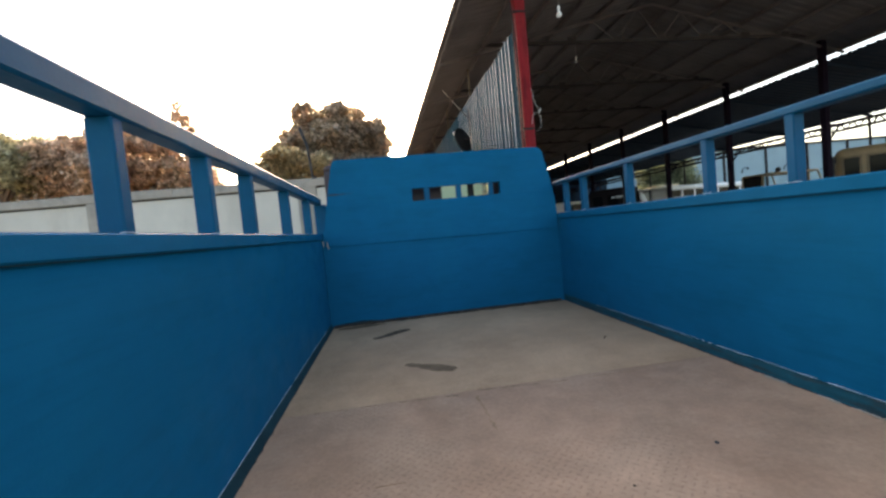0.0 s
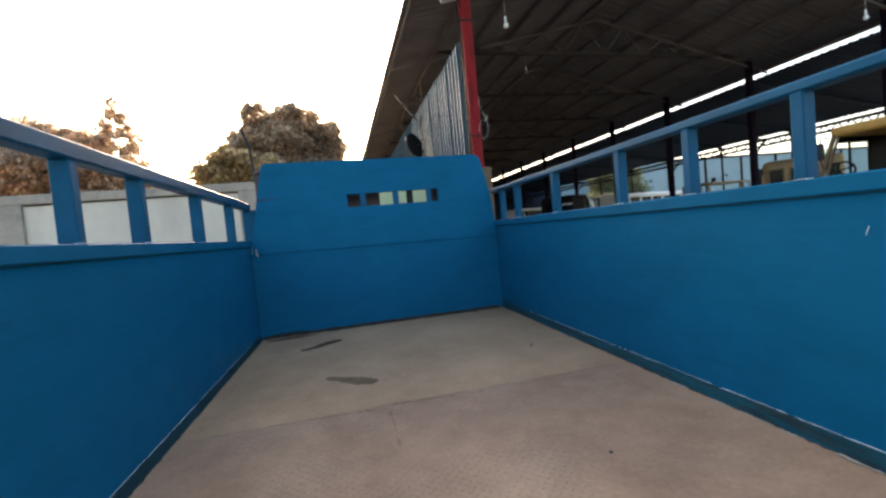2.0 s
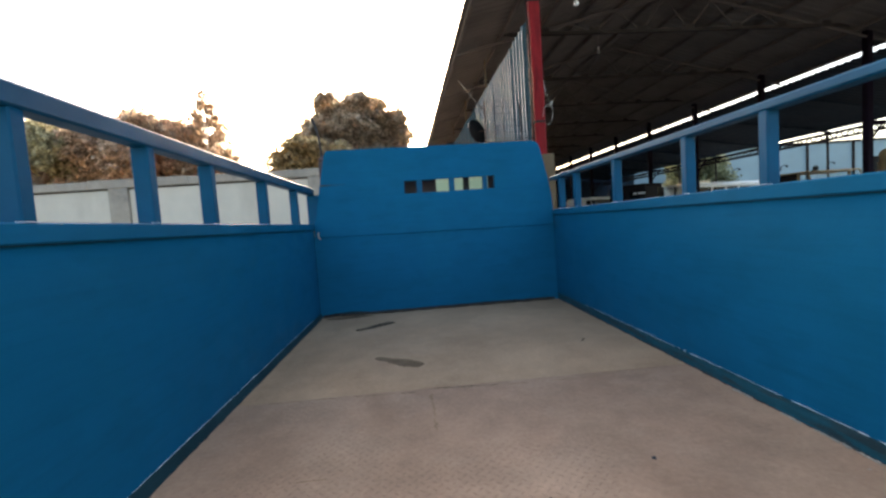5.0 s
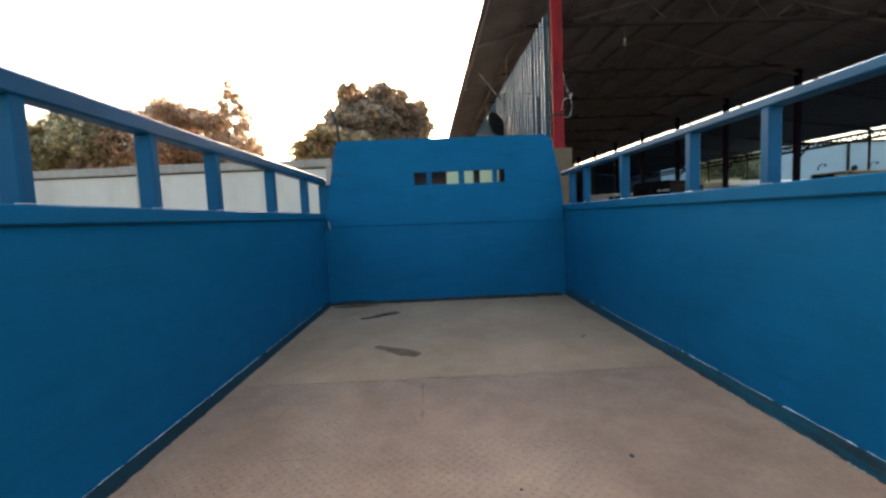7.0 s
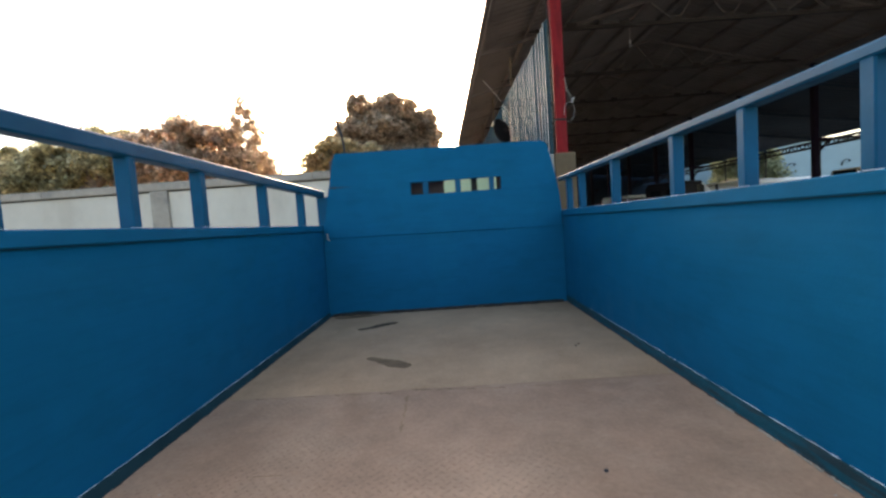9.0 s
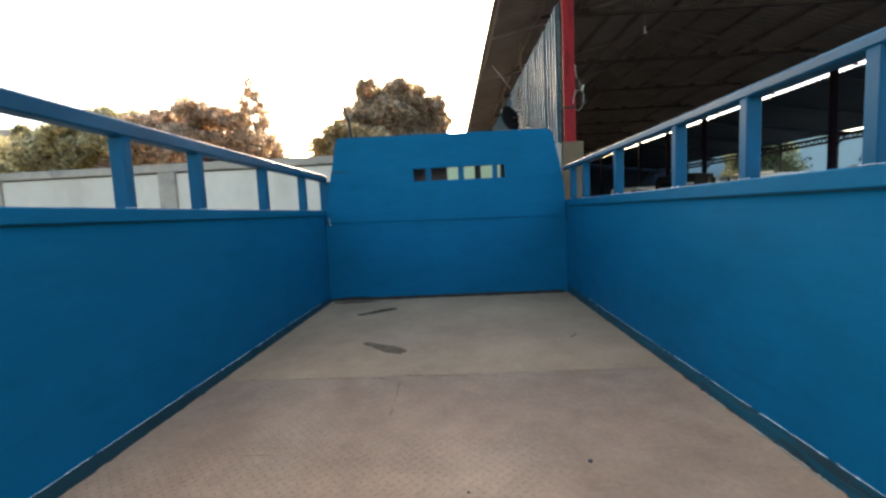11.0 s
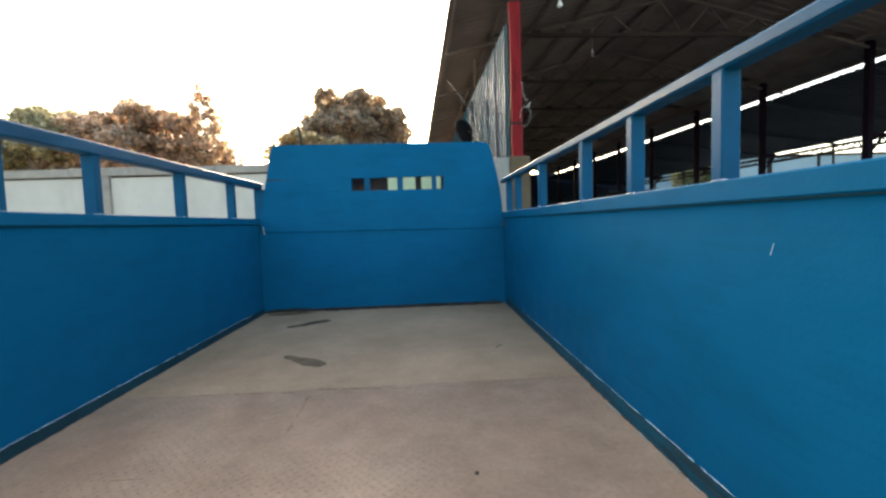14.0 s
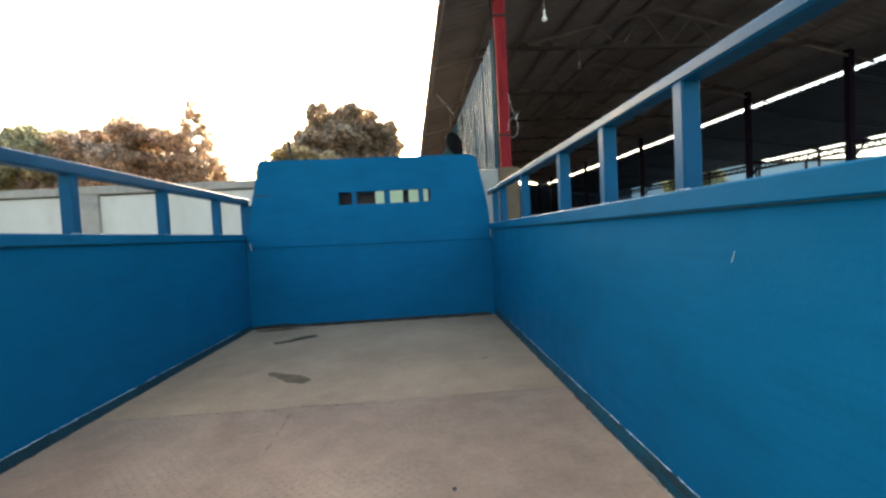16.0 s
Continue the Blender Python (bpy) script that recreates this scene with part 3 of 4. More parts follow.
left = side_board(-1, -1.033, (-0.428, -1.085, -1.745, -2.175, -2.648, -3.41), "blue painted steel side board with an open rail", 0.773, (1.078, 1.135))
part("end_post", box(-1.091, -0.990, 0.047, 0.087, 0.76, 1.0775, 0.004), BLUE_BAR, left)
right = side_board(1, 1.083, (-0.165, -0.495, -1.128, -1.803, -2.239, -2.662, -3.41), "blue painted steel side board with an open rail", 0.762, (1.073, 1.107))
part("scratch", tube(((1.0947, -2.831, 0.645), (1.0947, -2.836, 0.660), (1.0947, -2.840, 0.670)), 0.0007, 5), BARE, right, "thin white scratch in the paint")

# headboard: lower, middle and upper sheets, with a barred view slot
HB = 0.045
headboard = part("headboard", prism(((-1.043, -0.004), (1.093, -0.004), (1.093, 0.69), (-1.043, 0.71)), 0.004, HB, 0.002), BLUE, truck,
                 "blue steel headboard with a narrow barred slot")
SL, SR, SB, ST = -0.232, 0.567, 1.037, 1.148
L_EDGE = lambda z: -1.031 if z < 0.83 else -1.014 + 0.117 * ((z - 0.8) / 0.635) ** 1.25
R_EDGE = lambda z: 1.082 - (0.0 if z < 0.8 else 0.092 * ((z - 0.8) / 0.575) ** 1.6)
zs = (0.69, 0.825, 0.86, 0.92, 0.98, SB)
part("headboard_sheet", prism([(L_EDGE(z), z + 0.014 * (z < 0.7)) for z in zs] + [(R_EDGE(z), z - 0.012 * (z < 0.7)) for z in reversed(zs)], -0.008, HB, 0.002), BLUE, headboard)
part("headboard_sheet", prism([(L_EDGE(SB), SB), (L_EDGE(ST), ST), (SL, ST), (SL, SB)], -0.0078, HB), BLUE, headboard)
part("headboard_sheet", prism([(SR, SB), (SR, ST), (R_EDGE(ST), ST), (R_EDGE(SB), SB)], -0.0078, HB), BLUE, headboard)
zs = (ST, 1.22, 1.29, 1.35, 1.395)
part("headboard_sheet", prism([(L_EDGE(z), z) for z in zs] + [(-0.893, 1.432), (-0.872, 1.446), (0.925, 1.434), (0.957, 1.425), (0.972, 1.412)] + [(R_EDGE(z), z) for z in reversed(zs)], 0.002, HB), BLUE, headboard)
for x0, x1 in ((-0.124, -0.075), (0.161, 0.212), (0.462, 0.506)):
    part("slot_bar", box(x0, x1, 0.006, 0.03, SB - 0.001, ST + 0.001, 0.003), BLUE_BAR, headboard)
# Black strip stands in for the contact shadow at the headboard's foot.
part("foot_strip", box(-1.02, 1.06, -0.006, 0.003, 0.0005, 0.020, 0.002), GRIME_SHADE, headboard, "dark strip drawn for the contact shadow along the floor")
part("lap_edge", prism(((0.59, 0.632), (1.07, 0.627), (1.07, 0.690), (0.59, 0.690)), -0.001, 0.006, 0.0), BLUE, headboard, "short overlapping strip of blue sheet")
part("seam_gap", prism(((-0.955, 1.142), (-0.74, 1.148), (-0.74, 1.1495), (-0.955, 1.1545)), -0.0098, 0.004), BLACK, headboard, "dark open seam between sheets")
part("latch_rod", tube(((-1.0, -0.02, 0.75), (-0.995, -0.022, 0.70), (-0.985, -0.02, 0.685)), 0.004, 8), FLAKE, headboard, "small bare metal latch rod")



def splash_dirt(x0, x1, height, seed, y=-0.0005):
    """Dried splash dirt creeping up a sheet from the floor joint, with a ragged top."""
    rnd = random.Random(seed)
    own = bmesh.new()
    n = int((x1 - x0) / 0.02)
    rows = []
    level = rnd.uniform(0.3, 0.8)
    for k in range(n + 1):
        level = min(1.0, max(0.12, level + rnd.uniform(-0.25, 0.25)))
        end = min(1.0, k / 4, (n - k) / 4)
        xx = x0 + (x1 - x0) * k / n
        rows.append((own.verts.new((xx, y - 0.0025, 0.018)), own.verts.new((xx, y + 0.0042, 0.021 + height * level * end))))
    for p, q in zip(rows, rows[1:]):
        own.faces.new((p[0], q[0], q[1], p[1]))
    return own


for x0, x1, h, sd in ((-1.0, -0.62, 0.016, 41), (-0.55, 0.1, 0.007, 42), (0.1, 0.75, 0.008, 43), (0.78, 1.05, 0.014, 44)):
    part("splash_dirt", splash_dirt(x0, x1, h, sd), SKIRT, headboard, "dark splashed dirt along the foot of the sheet")

# cab behind the headboard, seen through the slot
cab = part("cab_shell", box(-1.0, 1.02, 0.22, 1.75, 1.385, 1.44, 0.02), BROWN_PANEL, truck, "dark brown truck cab")
part("rear_panel", box(-1.0, 0.062, 0.22, 0.26, 0.1, 1.39, 0.004), BROWN_PANEL, cab)
part("rear_panel", box(0.062, 1.02, 0.22, 0.26, 0.1, 0.95, 0.004), BROWN_PANEL, cab)
part("rear_panel", box(0.555, 1.02, 0.22, 0.26, 0.95, 1.39, 0.004), BROWN_PANEL, cab)
part("window_divider", box(0.318, 0.372, 0.215, 0.265, 0.95, 1.387, 0.004), BLACK, cab)
part("rear_window", box(0.062, 0.318, 0.236, 0.240, 0.95, 1.387), TINTED, cab, "green tinted rear window pane")
part("rear_window", box(0.372, 0.555, 0.236, 0.240, 0.95, 1.387), TINTED, cab, "green tinted rear window pane")
part("door", box(-1.0, -0.95, 0.26, 1.7, -0.4, 0.75, 0.01), BLUE_BAR, cab, "blue cab door")
part("door", box(0.97, 1.02, 0.26, 1.7, -0.4, 0.75, 0.01), BLUE_BAR, cab, "blue cab door")
part("front_panel", box(-1.0, 1.02, 1.70, 1.76, -0.45, 0.6, 0.02), BLUE_BAR, cab)
for x in (-0.98, 1.0):
    part("pillar", tube(((x, 1.72, 0.58), (x, 1.66, 1.40)), 0.035, 8), BROWN_PANEL, cab)
part("chassis_rail", box(-0.42, -0.34, -3.4, 1.7, -0.35, -0.1, 0.01), BLACK, truck)
part("chassis_rail", box(0.36, 0.44, -3.4, 1.7, -0.35, -0.1, 0.01), BLACK, truck)


def wheel_pair(parent, x, y, r=0.45, width=0.24):
    t = part("wheel", tube(((x - width / 2, y, GROUND + r), (x + width / 2, y, GROUND + r)), r, 24), BLACK, parent, "black rubber tyre")
    part("rim", tube(((x - width / 2 - 0.01, y, GROUND + r), (x + width / 2 + 0.01, y, GROUND + r)), r * 0.55, 16), LAMP_GREY, t)


for x in (-0.8, 0.84):
    for y in (1.0, -2.3):
        wheel_pair(truck, x, y)

# ---- compound wall ----
WY, WTOP = 3.8, 1.86
wall = part("wall_compound", box(-32, 1.30, WY, WY + 0.15, GROUND, WTOP - 0.165, 0.0), PLASTER)
tagged(wall, "tall lime-washed compound wall with a weathered concrete coping", "wall", kind="structure")
# Recessed black core drawn for the shadow line under the coping.
part("mortar_joint", box(-32, 1.30, WY + 0.03, WY + 0.12, WTOP - 0.166, WTOP - 0.12, 0.0), GRIME_SHADE, wall)
x = -32.0
rnd = random.Random(4)
while x < 1.2:
    x1 = min(x + 1.65, 1.30)
    part("coping_stone", box(x + 0.002, x1 - 0.002, WY - 0.06, WY + 0.21, WTOP - 0.14 + rnd.uniform(-0.003, 0.003), WTOP + rnd.uniform(-0.008, 0.008), 0.008), CONCRETE, wall)
    x = x1
for k in range(9):
    px = -1.80 - 3.32 * k
    part("pilaster", box(px - 0.16, px + 0.16, WY - 0.05, WY + 0.22, GROUND, WTOP - 0.01, 0.008), CONCRETE, wall, "grey concrete pilaster")

# ---- open shed ----
SHED = Matrix.Translation((1.9, 2.5, 0)) @ pose(0, 0, 0, 0, 0, 1.2)
U0, U1, UR, ZE, ZR = -0.93, 9.72, 4.3, 4.458, 5.70      # eaves, ridge, heights
V0, V1 = -0.9, 27.5
SIDE_U = 9.0
shed = thing("open_shed", "large open steel shed with a dark corrugated roof on columns", "shed", (1.9, 2.5, GROUND))


def roof_slope(u0, z0, u1, z1, v0, v1, pitch=0.19, amp=0.018, thick=0.006):
    """A ribbed metal roof sheet between two level edges, ribs running down the slope."""
    own = bmesh.new()
    n = int((v1 - v0) / pitch)
    prof = []
    for i in range(n):
        v = v0 + i * pitch
        prof += [(v, 0.0), (v + pitch * 0.55, 0.0), (v + pitch * 0.66, amp), (v + pitch * 0.88, amp)]
    top = []
    for v, h in prof:
        top.append((own.verts.new((u0, v, z0 + h)), own.verts.new((u1, v, z1 + h)), own.verts.new((u0, v, z0 + h + thick)), own.verts.new((u1, v, z1 + h + thick))))
    for a, b in zip(top, top[1:]):
        own.faces.new((a[0], b[0], b[1], a[1]))
        own.faces.new((a[2], a[3], b[3], b[2]))
        own.faces.new((a[0], a[2], b[2], b[0]))
        own.faces.new((a[1], b[1], b[3], a[3]))
    return own


part("roof_sheet", roof_slope(U0, ZE, UR, ZR, V0, V1), SHEET, shed, "dark weathered ribbed metal roof sheet", SHED)
part("roof_sheet", roof_slope(UR, ZR, U1, ZE - 0.045, V0, V1), SHEET, shed, "dark weathered ribbed metal roof sheet", SHED)
zr = lambda u: ZE + (ZR - ZE) * (1 - abs(u - UR) / (UR - U0))
for k in range(12):
    u = U0 + 0.12 + k * (U1 - U0 - 0.24) / 11
    part("purlin", box(u - 0.03, u + 0.03, V0 + 0.05, V1, zr(u) - 0.09, zr(u) - 0.012, 0.0), PURLIN, shed, m=SHED)


def truss(v):
    """A lattice truss across the shed with gusset plates."""
    # Bottom chord toned darker, webs paler, to offset the light falling on each.
    zb = 4.70
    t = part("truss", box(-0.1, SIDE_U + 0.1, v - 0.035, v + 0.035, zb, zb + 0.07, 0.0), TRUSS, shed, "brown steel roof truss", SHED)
    for u0, u1 in ((U0 + 0.1, UR), (UR, U1 - 0.1)):
        own = tube(((u0, v, zr(u0) - 0.15), (u1, v, zr(u1) - 0.15)), 0.035, 4)
        part("chord", own, PURLIN, t, m=SHED)
    n = 9
    for i in range(n):
        u = 0.0 + i * SIDE_U / (n - 1)
        um = u + SIDE_U / (n - 1) / 2
        if um < SIDE_U:
            for a, b in (((u, zb + 0.03), (um, zr(um) - 0.16)), ((um, zr(um) - 0.16), (u + SIDE_U / (n - 1), zb + 0.03))):
                part("web", tube(((a[0], v, a[1]), (b[0], v, b[1])), 0.018, 4), PURLIN, t, m=SHED)
        part("gusset", box(u - 0.11, u + 0.11, v - 0.045, v - 0.037, zb + 0.0, zb + 0.14, 0.0), TRUSS, t, m=SHED)


for k in range(0, 10):
    truss(0.02 + 2.95 * k)
for k in range(0, 10):
    v = 0.05 + 2.95 * k
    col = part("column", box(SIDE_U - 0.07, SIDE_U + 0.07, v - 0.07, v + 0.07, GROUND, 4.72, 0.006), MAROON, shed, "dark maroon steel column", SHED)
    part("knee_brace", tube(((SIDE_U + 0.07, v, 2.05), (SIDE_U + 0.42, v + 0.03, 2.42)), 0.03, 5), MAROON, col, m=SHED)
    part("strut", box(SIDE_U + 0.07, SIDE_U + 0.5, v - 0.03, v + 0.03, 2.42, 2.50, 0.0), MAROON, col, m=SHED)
# Added sheet, dark to stand for the unlit depth and close off the sky.
end = part("end_wall", box(-0.2, 22.0, V1 + 0.002, V1 + 0.1, GROUND, 4.48, 0.0), NAVY, shed, "added dark sheet standing for the unlit far end", SHED)

# lower lean-to roof along the far side
part("lean_to_roof", roof_slope(9.12, 4.09, 14.6, 3.34, V0 - 4, V1), NAVY, shed, "dark low lean-to roof sheet", SHED)
for k in range(-1, 10):
    v = 0.05 + 2.95 * k
    part("rafter", tube(((9.1, v, 4.01), (14.6, v, 3.26)), 0.05, 4), NAVY, shed, m=SHED)
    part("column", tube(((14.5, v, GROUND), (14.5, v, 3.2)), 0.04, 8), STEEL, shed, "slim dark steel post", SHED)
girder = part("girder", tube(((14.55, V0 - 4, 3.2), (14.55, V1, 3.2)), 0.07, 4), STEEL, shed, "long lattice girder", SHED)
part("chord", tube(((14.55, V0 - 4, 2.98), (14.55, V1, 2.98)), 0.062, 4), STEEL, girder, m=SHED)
own = bmesh.new()
for k in range(81):
    v = V0 - 4 + 0.4 * k
    tube(((14.55, v, 2.98), (14.55, v + 0.2, 3.2)), 0.026, 4, own)
    tube(((14.55, v + 0.2, 3.2), (14.55, v + 0.4, 2.98)), 0.026, 4, own)
tagged(part("lacing", own, STEEL, girder, m=SHED), kind="stuff")

# corrugated side wall of the shed
CLAD_V0, CLAD_V1, CLAD_U = 0.22, 27.4, -0.16
rnd = random.Random(2)
cladding = part("side_wall_frame", box(CLAD_U + 0.02, CLAD_U + 0.06, CLAD_V0, CLAD_V1, 3.55, 3.61, 0.0), STEEL, shed, "steel rail behind the wall cladding", SHED)
v = CLAD_V0
while v < CLAD_V1:
    own = bmesh.new()
    prev = None
    zt, du = 3.70 + rnd.uniform(-0.02, 0.02), rnd.uniform(-0.004, 0.004)
    for i in range(4):
        r = 0.026 if i == 0 else 0.017
        for dv, h in ((0, 0.0), (0.126, 0.0), (0.138, -r), (0.162, -r)):
            a = (CLAD_U + h + du, v + 0.185 * i + dv)
            now = [own.verts.new((a[0] + off, a[1], z)) for off, z in ((0, GROUND), (0, zt), (0.004, zt), (0.004, GROUND))]
            if prev:
                for q in range(4):
                    f = own.faces.new((prev[q], prev[(q + 1) % 4], now[(q + 1) % 4], now[q]))
                    f.material_index = 1 if dv > 0.15 and v < 4.0 else 0
            prev = now
    now = [own.verts.new((CLAD_U + du + off, v + 0.755, z)) for off, z in ((0, GROUND), (0, zt), (0.004, zt), (0.004, GROUND))]
    for q in range(4):
        own.faces.new((prev[q], prev[(q + 1) % 4], now[(q + 1) % 4], now[q]))
    part("cladding_sheet", own, CLAD, cladding, m=SHED).data.materials.append(RIB_GLINT)
    v += 0.74
for k in range(1, 8):
    v = 0.05 + 2.95 * k
    part("cladding_post", box(CLAD_U - 0.075, CLAD_U - 0.045, v - 0.012, v + 0.012, 3.66, 4.24, 0.0), TAN, shed, "thin pale cladding post", m=SHED)

# Added strip whose dark colour stands for the shaded gap before the red column.
part("corner_post", box(-0.15, -0.06, 0.10, 0.20, GROUND, 4.35, 0.004), DARK_PAINT, shed, "added dark strip filling the shaded gap beside the cladding", SHED)

# ---- things by the red column ----
pillar = part("concrete_pillar", box(1.675, 1.975, 2.40, 2.72, GROUND, 1.675, 0.012), TAN)
tagged(pillar, "rough tan concrete pillar under the red column", "pillar")
stub = part("cement_block_wall", box(1.33, 1.672, 2.42, 2.62, GROUND, 1.665, 0.012), CEMENT)
tagged(stub, "short pale cement block wall beside the pillar", "wall")
redcol = thing("red_column", "red painted square steel column on the concrete pillar", "column", (1.815, 2.56, 1.675))
part("shaft", box(1.732, 1.896, 2.48, 2.64, 1.676, 4.75, 0.012, seg=2), RED, redcol)
part("base_plate", box(1.71, 1.92, 2.46, 2.66, 1.6765, 1.692, 0.002), RED, redcol)
for z in (2.15, 3.9):
    part("clamp", box(1.70, 1.90, 2.47, 2.50, z, z + 0.03, 0.003), STEEL, redcol)
# Conduit coloured dark, so it also draws the shaded gap beside the column.
conduit = part("conduit_pipe", tube(((1.712, 2.50, 1.69), (1.712, 2.50, 2.6), (1.712, 2.50, 3.4), (1.69, 2.50, 3.9), (1.65, 2.50, 4.6)), 0.013, 8), DARK_PAINT)
tagged(conduit, "thin conduit pipe, coloured dark for the shaded gap by the red column", "pipe")
loop = [(1.885, 2.47, 2.76), (1.92, 2.49, 2.58), (1.98, 2.50, 2.45), (2.02, 2.51, 2.32), (2.005, 2.51, 2.19), (1.945, 2.51, 2.12), (1.885, 2.50, 2.15),
        (1.86, 2.48, 2.24), (1.875, 2.47, 2.35), (1.92, 2.49, 2.41), (1.985, 2.50, 2.40)]
cable = part("cable_loop", tube(loop, 0.0038, 6), CABLE_W, smooth=True)
part("plug", tube(((1.985, 2.50, 2.40), (2.02, 2.50, 2.47)), 0.010, 8), CABLE_W, cable, "white plastic plug")
tagged(cable, "loose loop of white cable hanging on the column", "cable")
fence = thing("wire_fence", "rusty wire mesh fence panel beside the column", "fence", (1.5, 2.46, 1.66))
part("post", tube(((1.515, 2.46, 1.665), (1.508, 2.46, 2.432)), 0.013, 8), BLACK, fence)
for k in range(7):
    z = 1.95 + 0.09 * k
    part("wire", tube(((1.10, 2.47, z), (1.5, 2.475, z - 0.008), (1.74, 2.47, z)), 0.0026, 5), STEEL, fence)
for x in (1.12, 1.25, 1.37, 1.62):
    part("wire", tube(((x, 2.472, 1.67), (x, 2.472, 2.5)), 0.0025, 5), STEEL, fence)


def dish_thing():
    d = thing("satellite_dish", "dark grey satellite dish on a pole by the shed wall", "satellite dish", (1.50, 5.45, GROUND))
    pole = part("pole", tube(((1.535, 5.45, GROUND), (1.535, 5.45, 3.34)), 0.018, 8), BLACK, d, "thin black pole with pale bits drawn for sky glints")
    rnd = random.Random(12)
    # White bits stand in for sky-lit glints along the pole.
    for k in range(8):
        z = 2.42 + 0.085 * k + rnd.uniform(-0.02, 0.02)
        part("paint_flake", tube(((1.527, 5.443, z), (1.531 + rnd.uniform(-0.008, 0.008), 5.432, z + 0.02), (1.527, 5.443, z + rnd.uniform(0.03, 0.05))), 0.012, 6, radii=[0.005, rnd.uniform(0.008, 0.015), 0.005]), WHITE_PAINT, pole)
    own = bmesh.new()
    rings = []
    for i in range(7):
        r = 0.28 * i / 6
        rings.append([own.verts.new((r * math.cos(2 * math.pi * k / 24), r * math.sin(2 * math.pi * k / 24), 0.55 * r * r)) for k in range(24)] if i else [own.verts.new((0, 0, 0))])
    for k in range(24):
        own.faces.new((rings[0][0], rings[1][k], rings[1][(k + 1) % 24]))
    for a, b in zip(rings[1:], rings[2:]):
        for k in range(24):
            own.faces.new((a[k], b[k], b[(k + 1) % 24], a[(k + 1) % 24]))
    bmesh.ops.solidify(own, geom=list(own.faces), thickness=0.006)
    m = Matrix.Translation((1.385, 5.40, 2.70)) @ Vector((-0.66, 0.75, -0.24)).to_track_quat("Z", "Y").to_matrix().to_4x4()
    part("reflector", own, DISH, d, m=m, smooth=True)
    part("feed_arm", tube(((1.30, 5.42, 2.48), (1.19, 5.45, 2.82)), 0.010, 6), STEEL, d)
    part("feed_horn", box(1.16, 1.225, 5.41, 5.48, 2.80, 2.89, 0.012), LAMP_GREY, d)
    part("bracket", tube(((1.535, 5.45, 2.70), (1.40, 5.41, 2.70)), 0.02, 6), STEEL, d)
    part("stay", tube(((1.535, 5.45, 3.13), (1.37, 5.45, 3.33)), 0.013, 6), BLACK, d)
    part("aerial_rod", tube(((1.37, 5.45, 3.33), (1.01, 5.46, 3.80)), 0.007, 6), FLAKE, d, "slanting pale aerial rod")


dish_thing()


def bulb(x, y, z, top, size=1.0):
    b = thing("hanging_bulb", "white light bulb hanging on a thin cord", "light bulb", (x, y, z), "hanging bulbs")
    part("cord", tube(((x, y, z + 0.1), (x + 0.003, y, (z + top) / 2), (x, y, top)), 0.005, 5), CABLE_W, b)
    part("holder", tube(((x, y, z + 0.03), (x, y, z + 0.11)), 0.02, 10), LAMP_WHITE, b)
    own = bmesh.new()
    bmesh.ops.create_uvsphere(own, u_segments=14, v_segments=10, radius=0.045)
    for v in own.verts:
        if v.co.z > 0:
            k = v.co.z / 0.045
            v.co.x *= 1 - 0.45 * k
            v.co.y *= 1 - 0.45 * k
            v.co.z *= 1.5
    part("glass_bulb", own, LAMP_WHITE if size == 1.0 else LAMP_GREY, b, m=Matrix.Translation((x, y, z - 0.03 * size)) @ Matrix.Scale(size, 4), smooth=True)


bulb(2.61, 2.87, 4.07, 4.9)
bulb(4.49, 6.14, 4.56, 5.2, 0.8)
bulb(9.70, 2.35, 4.08, 4.75)
wire = part("overhead_wire", tube(((3.0, 4.5, 4.76), (3.38, 4.80, 4.70), (4.2, 5.3, 4.66), (4.76, 5.67, 4.69), (6.5, 6.8, 4.76)), 0.0035, 5), PURLIN)
tagged(wire, "thin pale lamp wire strung under the shed roof", "wire")
flood = thing("flood_light", "white flood light bracketed to the shed eave", "flood light", (1.41, 2.05, 4.0))
FT = Matrix.Translation((1.41, 2.05, 4.04)) @ Matrix.Rotation(radians(-14), 4, "Y") @ Matrix.Rotation(radians(-24), 4, "X")
part("housing", prism(((-0.12, -0.10), (0.12, -0.10), (0.10, 0.12), (-0.10, 0.12)), -0.05, 0.05, 0.012), LAMP_GREY, flood, m=FT)
part("lens", box(-0.108, 0.108, -0.058, -0.049, -0.095, -0.01, 0.004), LAMP_WHITE, flood, "white diffuser glass", FT)
part("frame", box(-0.125, 0.125, -0.062, -0.048, -0.115, -0.098, 0.003), LAMP_GREY, flood, m=FT)
part("bracket", tube(((1.53, 2.06, 4.08), (1.74, 2.5, 4.12)), 0.014, 6), STEEL, flood)

